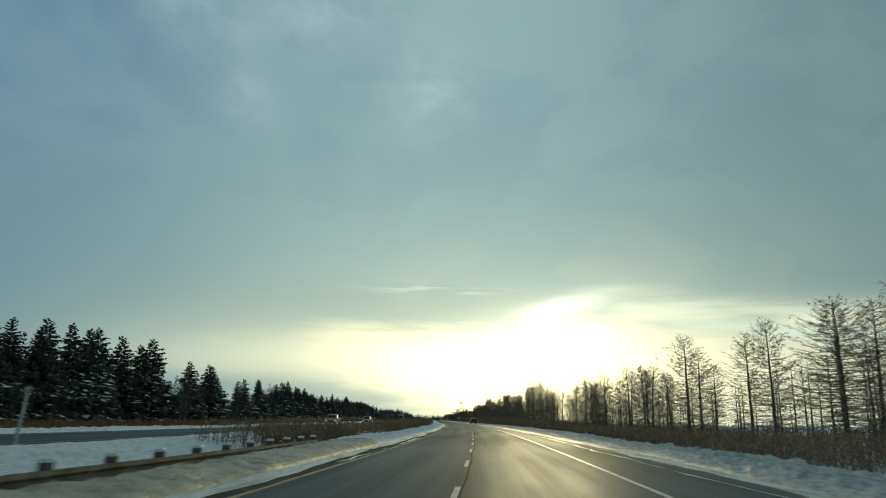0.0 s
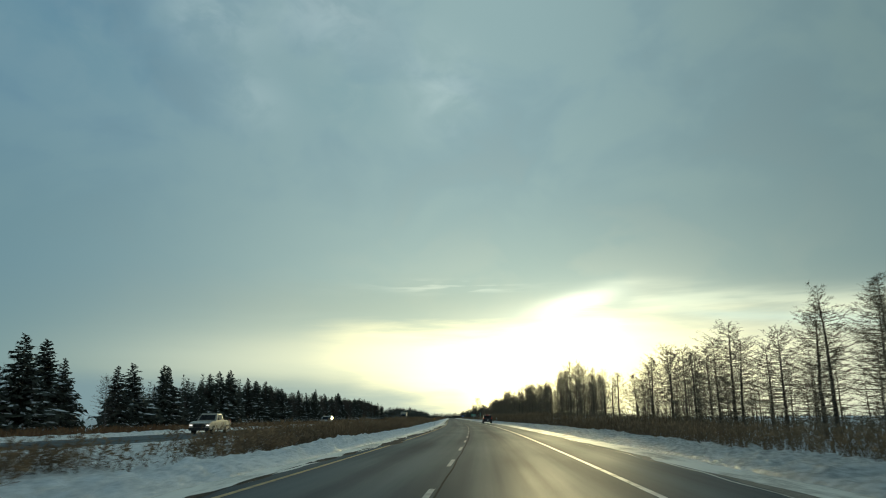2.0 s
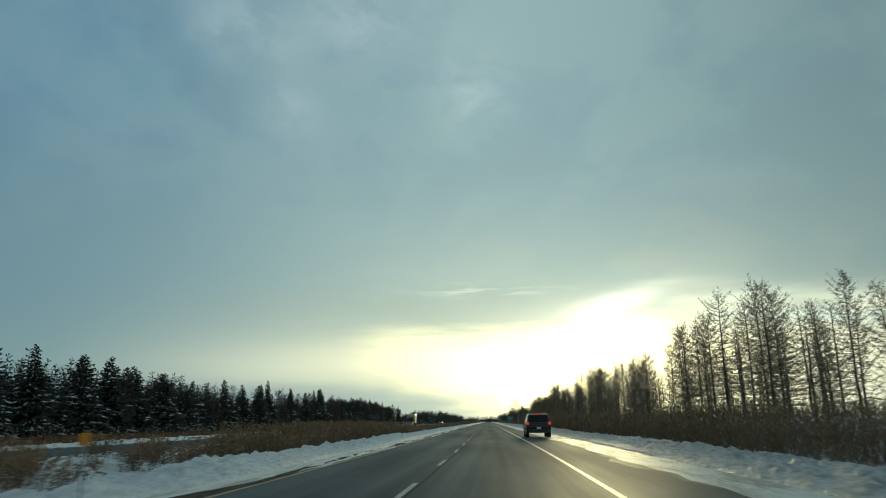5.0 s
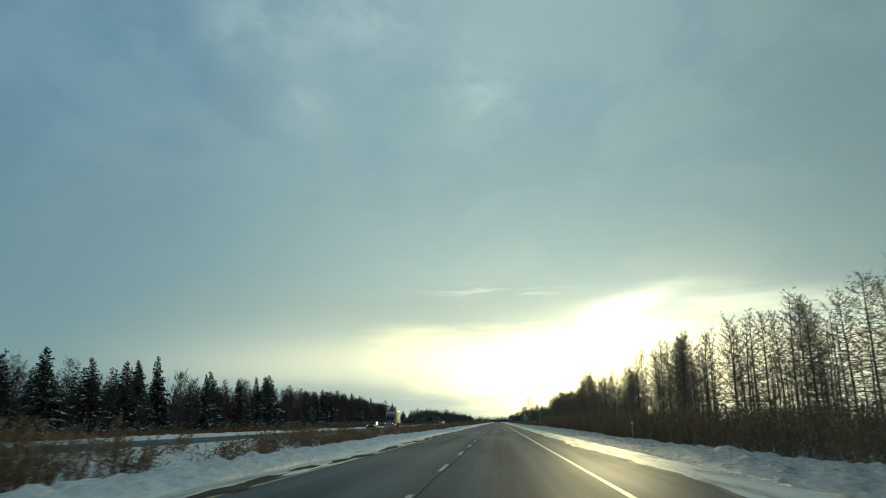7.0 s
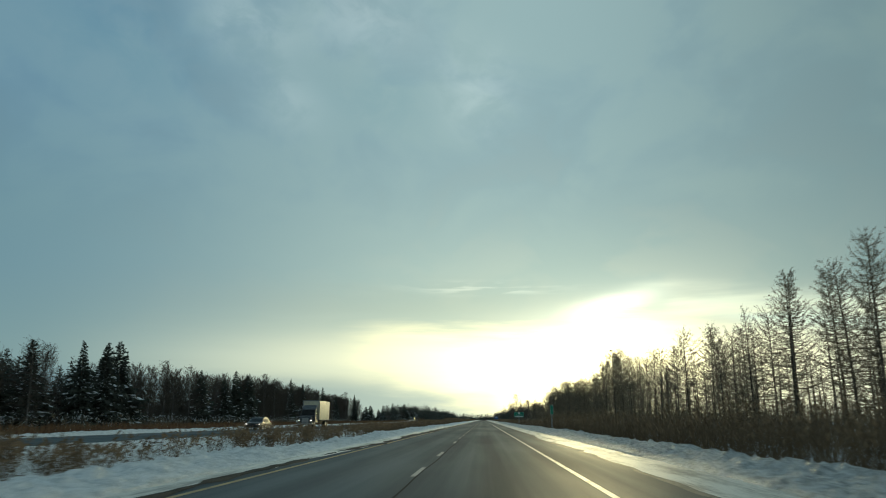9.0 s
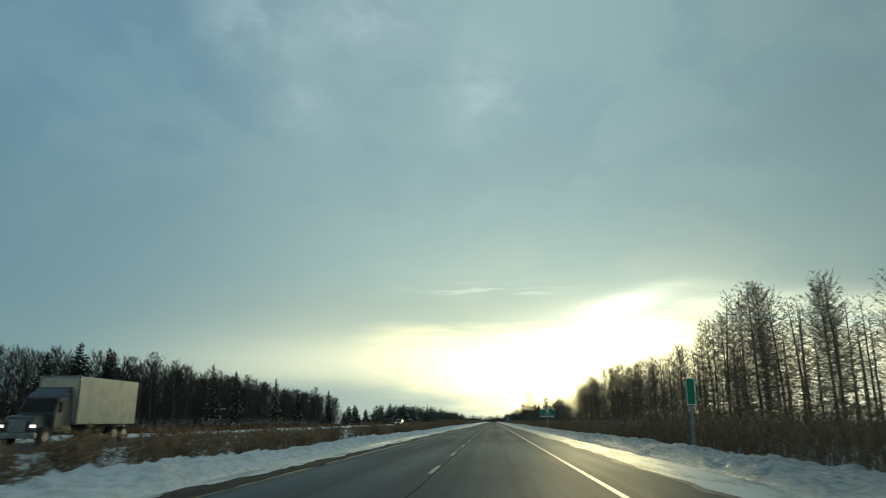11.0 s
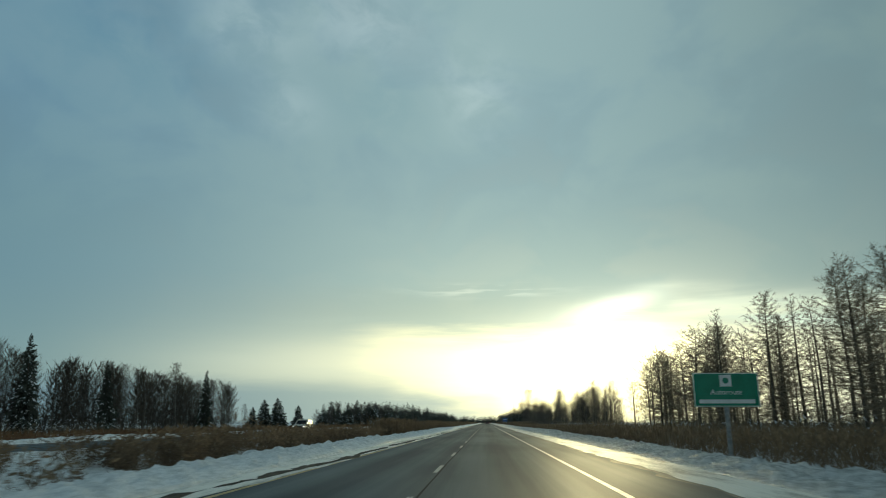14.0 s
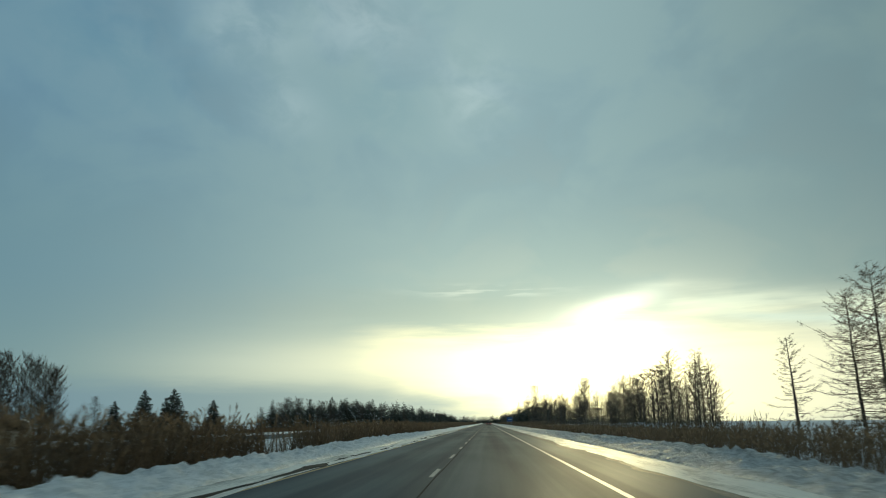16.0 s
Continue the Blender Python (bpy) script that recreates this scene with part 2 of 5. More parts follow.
SLUSH = surface("packed_roadside_snow", (0.16, 0.135, 0.10), (0.76, 0.73, 0.66), 1.6, (0.38, 0.6), 0.5, 9.0, stretch=(1, 0.14, 1), lo=0.34, hi=0.56)
MEDIAN_SLUSH = surface("sanded_snow", (0.20, 0.17, 0.13), (0.82, 0.78, 0.70), 1.8, (0.34, 0.55), 0.5, 9.0, stretch=(1, 0.10, 1), lo=0.34, hi=0.56)
FIELD = surface("snowy_ground", (0.16, 0.11, 0.07), (0.72, 0.76, 0.80), 0.25, (0.6, 0.9), 0.6, 3.0, lo=0.30, hi=0.46)
DIRT = surface("brown_slush", (0.030, 0.025, 0.019), (0.12, 0.10, 0.075), 1.5, (0.45, 0.7), 0.4, 14.0, stretch=(1, 0.3, 1))
GRAVEL = surface("wet_dark_gravel", (0.018, 0.015, 0.012), (0.085, 0.066, 0.045), 2.0, (0.7, 0.9), 0.5, 30.0, stretch=(1, 0.4, 1), specular=0.15)
YELLOW = surface("yellow_road_paint", (0.20, 0.14, 0.06), (0.50, 0.34, 0.11), 1.5, (0.45, 0.7), lo=0.3, hi=0.6)
WHITE = surface("white_road_paint", (0.20, 0.20, 0.195), (0.66, 0.66, 0.63), 2.2, (0.35, 0.6), lo=0.34, hi=0.56)
WORN_WHITE = surface("worn_white_paint", (0.10, 0.10, 0.10), (0.42, 0.42, 0.405), 2.6, (0.4, 0.6), lo=0.34, hi=0.58)
TAR = surface("tar_seal", (0.014, 0.014, 0.015), (0.032, 0.032, 0.034), 2.0, (0.75, 0.9), specular=0.12)
BARK = surface("larch_bark", (0.075, 0.06, 0.045), (0.19, 0.15, 0.11), 3.0, (0.8, 0.95), 0.6, 14.0, stretch=(1, 1, 0.3))
TWIG = surface("bare_twigs", (0.15, 0.112, 0.075), (0.33, 0.25, 0.165), 2.0, (0.8, 0.95), vary=0.25)
GREY_BARK = surface("grey_bark", (0.07, 0.065, 0.06), (0.20, 0.18, 0.16), 3.0, (0.8, 0.95), 0.5, 14.0, stretch=(1, 1, 0.3))
GREY_TWIG = surface("grey_twigs", (0.045, 0.036, 0.029), (0.115, 0.092, 0.072), 2.0, (0.8, 0.95), vary=0.25)
NEEDLES = surface("spruce_needles", (0.026, 0.032, 0.026), (0.070, 0.080, 0.058), 2.5, (0.6, 0.85), vary=0.3)
TREE_SNOW = surface("snow_on_boughs", (0.62, 0.68, 0.74), (0.85, 0.87, 0.89), 3.0, (0.6, 0.8))
REED = surface("dry_reed", (0.075, 0.050, 0.031), (0.21, 0.142, 0.083), 0.6, (0.7, 0.9), vary=0.35, sheer=0.35)
WEED = surface("dead_weeds", (0.080, 0.054, 0.036), (0.23, 0.155, 0.095), 1.2, (0.7, 0.9), vary=0.35, sheer=0.3)
PLUME = surface("reed_plume", (0.115, 0.080, 0.050), (0.29, 0.207, 0.132), 1.0, (0.8, 0.95), vary=0.35, sheer=0.45)
BROWN_GRASS = surface("russet_grass", (0.085, 0.045, 0.024), (0.21, 0.118, 0.062), 0.3, (0.8, 0.95), vary=0.3, sheer=0.35)
STEEL = surface("galvanised_steel", (0.22, 0.23, 0.23), (0.42, 0.43, 0.43), 3.0, (0.35, 0.55), 0.1, 30.0, metal=0.8)
RUST_STEEL = surface("weathered_rail_steel", (0.13, 0.12, 0.09), (0.30, 0.29, 0.24), 2.0, (0.45, 0.65), 0.15, 25.0, metal=0.5)
POST_WOOD = surface("dark_post_wood", (0.04, 0.035, 0.03), (0.11, 0.095, 0.08), 5.0, (0.7, 0.9), 0.4, 20.0)
GREEN = surface("green_sign_sheet", (0.010, 0.19, 0.115), (0.016, 0.25, 0.155), 1.5, (0.3, 0.5))
BLUE = surface("blue_sign_sheet", (0.01, 0.06, 0.20), (0.015, 0.09, 0.28), 1.5, (0.3, 0.5))
SIGN_WHITE = surface("white_sign_sheet", (0.62, 0.64, 0.63), (0.75, 0.77, 0.76), 3.0, (0.3, 0.5))
ORANGE = surface("orange_sign_sheet", (0.55, 0.20, 0.01), (0.72, 0.30, 0.02), 3.0, (0.35, 0.5))
TYRE = surface("tyre_rubber", (0.012, 0.012, 0.012), (0.035, 0.034, 0.033), 8.0, (0.7, 0.9))
RIM = surface("alloy_rim", (0.25, 0.25, 0.26), (0.45, 0.45, 0.46), 6.0, (0.3, 0.5), metal=0.8)
GLASS = surface("dark_car_glass", (0.010, 0.012, 0.014), (0.03, 0.034, 0.038), 2.0, (0.05, 0.12))
TRIM = surface("black_plastic_trim", (0.015, 0.015, 0.016), (0.04, 0.04, 0.04), 6.0, (0.5, 0.7))
HEAD = lamp_glass("lit_headlamp", (1.0, 0.95, 0.85), 1.5)
TAIL = lamp_glass("lit_tail_lamp", (1.0, 0.12, 0.06), 0.45)


def paint(name, colour):
    """Car paint with a film of road salt."""
    return surface(name, tuple(c * 0.7 for c in colour), colour, 1.5, (0.18, 0.4), lo=0.25, hi=0.6, fine=14.0)


# ---- mesh helpers ----
BEND, BEND_END = 3.917e-4, 203.8


def road_x(y):
    """Sideways place of the road's dashed line: a gentle left bend that ends in a straight."""
    d = np.maximum(0.0, BEND_END - np.asarray(y, float))
    return -0.5 * BEND * d * d


def road_turn(y):
    """The road's heading in degrees, as rz."""
    return -math.degrees(math.atan(BEND * max(0.0, BEND_END - y)))


def on_road(off, y, z=0.0, turn=0.0):
    return pose(float(road_x(y)) + off, y, z, 0, 0, road_turn(y) + turn)


def mesh(name, verts, faces, *materials, smooth=False, slots=None):
    me = bpy.data.meshes.new(name)
    me.from_pydata([tuple(v) for v in verts], [], faces)
    for m in materials:
        me.materials.append(m)
    if slots is not None:
        me.polygons.foreach_set("material_index", slots)
    if smooth:
        me.polygons.foreach_set("use_smooth", [True] * len(me.polygons))
    me.update()
    return me


def child(name, me, parent, label=""):
    ob = new(name, me)
    ob.parent = parent
    return tagged(ob, label)


def part(name, bm, material, parent, label="", smooth=False):
    """Links a bmesh as one mesh object under a thing or a part."""
    me = bpy.data.meshes.new(name)
    bmesh.ops.recalc_face_normals(bm, faces=bm.faces[:])
    bm.to_mesh(me)
    bm.free()
    me.materials.append(material)
    if smooth:
        me.polygons.foreach_set("use_smooth", [True] * len(me.polygons))
    return child(name, me, parent, label)


def thing(name, m, label, category, group="", kind=""):
    ob = new(name)
    ob.matrix_world = m
    return tagged(ob, label, category, group, kind)


def box(bm, x0, x1, y0, y1, z0, z1, bevel=0.0):
    made = bmesh.ops.create_cube(bm, size=1.0, matrix=Matrix.LocRotScale(((x0 + x1) / 2, (y0 + y1) / 2, (z0 + z1) / 2), None, (x1 - x0, y1 - y0, z1 - z0)))
    if bevel:
        edges = list({e for v in made["verts"] for e in v.link_edges})
        bmesh.ops.bevel(bm, geom=edges, offset=bevel, segments=2, profile=0.6, affect="EDGES")
    return bm


def boxed(*args):
    return box(bmesh.new(), *args)


def rod(bm, a, b, r, sides=10, r2=None):
    a, b = Vector(a), Vector(b)
    m = Matrix.Translation((a + b) / 2) @ (b - a).to_track_quat("Z", "Y").to_matrix().to_4x4()
    bmesh.ops.create_cone(bm, cap_ends=True, segments=sides, radius1=r, radius2=r if r2 is None else r2, depth=(b - a).length, matrix=m)
    return bm


def ribbon(name, offs, ys, heights, material, category, label, uv=False, smooth=True):
    """A sheet along the road: offs and heights are (len(ys), k) grids or one cross-section."""
    ys = np.asarray(ys, float)
    offs = np.broadcast_to(np.asarray(offs, float), (len(ys), np.shape(offs)[-1]))
    heights = np.broadcast_to(np.asarray(heights, float), offs.shape)
    k = offs.shape[1]
    verts = np.stack([offs + road_x(ys)[:, None], np.broadcast_to(ys[:, None], offs.shape), heights], -1).reshape(-1, 3)
    i = np.arange(len(ys) - 1)[:, None] * k + np.arange(k - 1)[None]
    faces = np.stack([i, i + 1, i + k + 1, i + k], -1).reshape(-1, 4)
    me = mesh(name, verts.tolist(), faces.tolist(), material, smooth=smooth)
    if uv:
        layer = me.uv_layers.new(name="road")
        flat = np.stack([offs, np.broadcast_to(ys[:, None], offs.shape)], -1).reshape(-1, 2)
        loops = np.empty(len(me.loops), int)
        me.loops.foreach_get("vertex_index", loops)
        layer.data.foreach_set("uv", flat[loops].ravel())
    return tagged(new(name, me), label, category, "", "structure")


def rumple(offs, ys, scale, seed):
    """Smooth noise on a grid, about -1 to 1."""
    rng = np.random.default_rng(seed)
    out = np.zeros(np.broadcast(offs, ys).shape)
    for octave in range(3):
        for _ in range(6):
            a, b = rng.normal(size=2) * 2.2 / scale * 1.9**octave
            out += np.sin(a * offs + b * ys + rng.uniform(0, 6.3)) * 0.32 / 1.7**octave
    return out

# ---- ground, road and snow banks ----
near_y = np.arange(-60.0, 700.0, 4.0)
far_y = np.arange(700.0, 1640.0, 20.0)
road_y = np.concatenate([near_y, far_y])
ground_y = np.concatenate([np.arange(-900.0, -60.0, 60.0), road_y, np.arange(1700.0, 4601.0, 100.0)])
cross = [-2500, -900, -300, -120, -60, -45, -38, -33, -30.5, -29, -28, -17.5, -16, -14, -11, -9, -7, 0, 8, 10, 12, 15, 20, 26, 34, 60, 120, 300, 900, 2500]
level = [-0.4, -0.4, -0.4, -0.4, -0.35, -0.35, -0.5, -0.5, -0.1, -0.02, -0.25, -0.25, -0.25, -0.75, -0.8, -0.7, -0.4, -0.4, -0.4, -0.35, -0.5, -0.7, -0.7, -0.5, -0.4, -0.4, -0.4, -0.4, -0.4, -0.4]
ground = ribbon("ground", cross, ground_y, level, FIELD, "ground", "flat snowy farmland with brown stubble showing through")
road = ribbon("road", np.linspace(-5.0, 6.9, 9), road_y, [0.0] * 9, ASPHALT, "road", "damp grey asphalt carriageway with two lanes and shoulder", uv=True)
other = ribbon("road_oncoming", np.linspace(-28.3, -17.6, 7), road_y, [-0.12] * 7, ASPHALT, "road", "damp asphalt carriageway for oncoming traffic", uv=True)


def stripe(name, off, wide, y0, y1, step, material, label, z=0.005, sway=0.0, seed=1, owner=None):
    ys = np.arange(y0, y1 + 0.01, step)
    mid = off + sway * rumple(np.zeros(len(ys)), ys, 9.0, seed)
    offs = np.stack([mid - wide / 2, mid + wide / 2], -1)
    verts = np.stack([offs + road_x(ys)[:, None], np.broadcast_to(ys[:, None], offs.shape), np.full(offs.shape, z)], -1).reshape(-1, 3)
    faces = [(2 * i, 2 * i + 1, 2 * i + 3, 2 * i + 2) for i in range(len(ys) - 1)]
    return child(name, mesh(name, verts.tolist(), faces, material), owner or road, label)


stripe("edge_line", 3.77, 0.13, -60, 1500, 6.0, WHITE, "solid white edge line, slightly worn")
stripe("median_line", -3.43, 0.13, -60, 1500, 6.0, YELLOW, "solid yellow edge line, partly under salt")
stripe("tar_seam", 0.11, 0.045, -60, 900, 1.5, TAR, "black sealed joint between the lanes", 0.004, 0.03, 4)
stripe("edge_line", -27.0, 0.13, -60, 1500, 6.0, WHITE, "solid white edge line, slightly worn", -0.114, owner=other)
stripe("median_line", -19.5, 0.13, -60, 1500, 6.0, YELLOW, "solid yellow edge line", -0.114, owner=other)
dash_mesh = None
starts = [s for s in np.arange(-34.0, 326.0, 9.0)] + [s for s in np.arange(330.3, 1100.0, 9.0)]
for y in starts:
    if dash_mesh is None:
        dash_mesh = mesh("lane_dash", [(-0.055, 0, 0), (0.055, 0, 0), (0.055, 3, 0), (-0.055, 3, 0), (-0.055, 0, -0.003), (0.055, 0, -0.003), (0.055, 3, -0.003), (-0.055, 3, -0.003)], [(0, 1, 2, 3), (0, 4, 5, 1), (1, 5, 6, 2), (2, 6, 7, 3), (3, 7, 4, 0)], WORN_WHITE)
    dash = child("lane_dash", dash_mesh, road)
    dash.matrix_world = on_road(0, y, 0.006)

# thin packed snow and salt along both edges, with a ragged inner border
fine_y = np.concatenate([np.arange(-20.0, 640.0, 0.8), np.arange(640.0, 1500.0, 8.0)])
zero = np.zeros(len(fine_y))


def packed(name, inner, outer, seed, swing, label, rise, base=0.0, rim=0.0, material=SLUSH):
    if isinstance(inner, dict):
        inner = np.interp(fine_y, list(inner), list(inner.values()))
    edge = inner + swing * rumple(zero, fine_y, 14.0, seed) + 0.06 * rumple(zero, fine_y, 1.6, seed + 1)
    k = np.linspace(0, 1, 6)[None]
    offs = edge[:, None] * (1 - k) + outer * k
    h = base + 0.006 + rise * k**1.5 + 0.012 * k * rumple(offs, fine_y[:, None], 0.7, seed + 2)
    h[:, -1] -= 0.14
    if rim:
        side = math.copysign(1.0, outer - rim)
        width = np.maximum(0.16 + 0.16 * rumple(zero, fine_y, 6.0, seed + 3) + 0.06 * rumple(zero, fine_y, 1.1, seed + 4), 0.02)
        ribbon(name.replace("snow_verge", "slush_rim"), np.stack([edge - side * width, edge + side * 0.12], -1), fine_y, np.stack([zero + base + 0.003, zero + base + 0.004], -1), DIRT, "slush", "brown wet slush along the packed snow")
    return ribbon(name, offs, fine_y, h, material, "snow", label)


reach = {0: -3.62, 50: -3.62, 65: -3.9, 105: -3.85, 125: -3.55, 190: -3.5, 260: -3.6, 300: -3.85, 400: -3.8, 455: -3.95, 475: -3.55, 560: -3.5, 900: -3.6}
packed("snow_verge_median", reach, -5.7, 11, 0.16, "thin dirty packed snow along the yellow line", 0.02, material=MEDIAN_SLUSH)
packed("snow_verge_shoulder", {0: 6.5, 70: 6.35, 115: 5.8, 200: 5.7, 300: 5.6, 470: 5.7, 520: 5.6}, 7.9, 21, 0.16, "packed snow along the paved shoulder", 0.02, rim=0.3)
packed("snow_verge_oncoming", -18.3, -16.6, 31, 0.25, "thin packed snow along the oncoming lanes", 0.02, -0.12)


def streak(name, off, wide, seed, z, label, material=GRAVEL, category="gravel"):
    """A wavering thin band along the lanes that breaks off here and there."""
    mid = off + 0.16 * rumple(zero, fine_y, 8.0, seed)
    wide = np.interp(fine_y, list(wide), list(wide.values()))
    half = np.maximum(wide * (0.62 + 0.5 * rumple(zero, fine_y, 9.0, seed + 1) + 0.4 * rumple(zero, fine_y, 1.8, seed + 2)), 0.0) / 2
    return ribbon(name, np.stack([mid - half, mid, mid + half], -1), fine_y, np.stack([zero + z] * 3, -1), material, category, label)


streak("gravel_streak_median", -3.85, {0: 0.25, 50: 0.3, 65: 0.7, 110: 0.65, 125: 0.45, 190: 0.45, 260: 0.55, 330: 0.65, 430: 0.8, 455: 0.7, 480: 0.4, 520: 0.4}, 81, 0.009, "dark wet gravel showing through the packed snow")
streak("salt_streak_shoulder", 5.75, {-20: 0.1, 20: 0.15, 55: 0.15, 85: 0.08, 110: 0.0}, 91, 0.008, "thin streaks of packed snow on the paved shoulder", MEDIAN_SLUSH, "snow")

all_bank_y = np.concatenate([np.arange(-10.0, 600.0, 0.3), np.arange(640.0, 1500.0, 6.0)])


def clods(o, y, size, seed):
    """Irregular lumps of about that size, on a grid of offsets and distances."""
    return np.array([[noise.noise((a / size, b / size, seed * 7.3)) for a in o.ravel()] for b in y.ravel()])


def bank(name, o0, o1, heights, seed, lump, label, cells=20, low=0.0, material=None, span=(-20.0, 2000.0)):
    """Ploughed snow: a low ridge with lumps of several sizes."""
    bank_y = all_bank_y[(all_bank_y >= span[0]) & (all_bank_y <= span[1])]
    offs = np.linspace(o0, o1, cells)
    prof = np.interp(np.linspace(0, 1, cells), np.linspace(0, 1, len(heights)), heights)
    weight = np.clip(np.sin(np.linspace(0.0, 1, cells) ** 0.7 * math.pi * 0.85), 0, 1)
    prof[0] = min(prof[0], heights[0]) - 0.10
    o, y = offs[None], bank_y[:, None]
    rough = 0.55 * clods(o, y, 2.6, seed) + 1.2 * np.abs(clods(o, y, 0.7, seed + 1)) + 1.5 * np.abs(clods(o, y, 0.33, seed + 4)) - 0.38
    h = prof[None] + weight[None] * (lump * rough + 0.07 * rumple(o * 0, y, 22.0, seed + 2))
    h = h - low * np.interp(bank_y, [24.0, 34.0], [1.0, 0.0])[:, None] * weight[None]
    sway = 0.22 * rumple(np.zeros(len(bank_y)), bank_y, 5.0, seed + 3)
    return ribbon(name, o + sway[:, None] * weight[None], bank_y, h, material or SNOW, "snow bank", label)


bank("snow_bank_median", -4.45, -8.5, (0.02, 0.12, 0.15, 0.08, -0.15, -0.5), 41, 0.18, "ploughed lumpy snow bank along the median", 23, 0.12, None, (33.8, 2000.0))
bank("snow_bank_rail", -4.35, -6.4, (0.02, 0.10, 0.17, 0.20, 0.16, 0.05), 41, 0.10, "tan salt-stained snow heaped against the guard rail", 16, 0.04, DIRTY_SNOW, (-10.0, 34.2))
bank("snow_bank_behind_rail", -6.3, -8.6, (0.08, 0.10, 0.04, -0.12, -0.3, -0.5), 43, 0.10, "clean snow behind the guard rail", 14, 0.0, None, (-10.0, 34.2))
bank("snow_bank_shoulder", 6.9, 12.0, (0.03, 0.12, 0.15, 0.10, -0.08, -0.5), 51, 0.18, "ploughed lumpy snow bank along the shoulder", 25, 0.0, SHADED_SNOW)
bank("snow_bank_oncoming", -28.1, -31.5, (-0.12, 0.08, 0.12, 0.08, -0.1, -0.5), 61, 0.10, "snow bank beyond the oncoming lanes", 10)
bank("snow_slope_median", -17.2, -8.4, (-0.12, 0.14, -0.16, -0.42, -0.55, -0.52), 71, 0.09, "snow lying in the shallow median ditch", 20)

# ---- trees ----
class Wood:
    """Gathers the triangles of one plant part."""

    def __init__(self):
        self.v, self.f = [], []

    def tube(self, pts, radii, sides=3):
        base = len(self.v)
        for i, (p, r) in enumerate(zip(pts, radii)):
            d = (pts[min(i + 1, len(pts) - 1)] - pts[max(i - 1, 0)])
            d = d / (np.linalg.norm(d) + 1e-9)
            a = np.cross(d, (0.31, 0.87, 0.38))
            a = a / (np.linalg.norm(a) + 1e-9)
            b = np.cross(d, a)
            for k in range(sides):
                t = 2 * math.pi * k / sides
                self.v.append(p + r * (math.cos(t) * a + math.sin(t) * b))
        for i in range(len(pts) - 1):
            for k in range(sides):
                p, q = base + i * sides + k, base + i * sides + (k + 1) % sides
                self.f.append((p, q, q + sides, p + sides))

    def twig(self, a, b, w, rng):
        """A thin three-sided shoot from a to b."""
        d = b - a
        s = np.cross(d, rng.normal(size=3))
        s = s / (np.linalg.norm(s) + 1e-9) * w
        u = np.cross(d, s)
        u = u / (np.linalg.norm(u) + 1e-9) * w
        n = len(self.v)
        self.v += [a + s, a - 0.5 * s + 0.87 * u, a - 0.5 * s - 0.87 * u, b]
        self.f += [(n, n + 1, n + 3), (n + 1, n + 2, n + 3)]

    def shoot(self, a, b, w, rng):
        """The finest shoot: one sliver."""
        s = np.cross(b - a, rng.normal(size=3))
        s = s / (np.linalg.norm(s) + 1e-9) * w
        n = len(self.v)
        self.v += [a + s, a - s, b]
        self.f.append((n, n + 1, n + 2))

    def blade(self, *pts):
        n = len(self.v)
        self.v += [np.asarray(p, float) for p in pts]
        self.f.append(tuple(range(n, n + len(pts))))

    def data(self, name, material, smooth=False):
        return mesh(name, self.v, self.f, material, smooth=smooth)


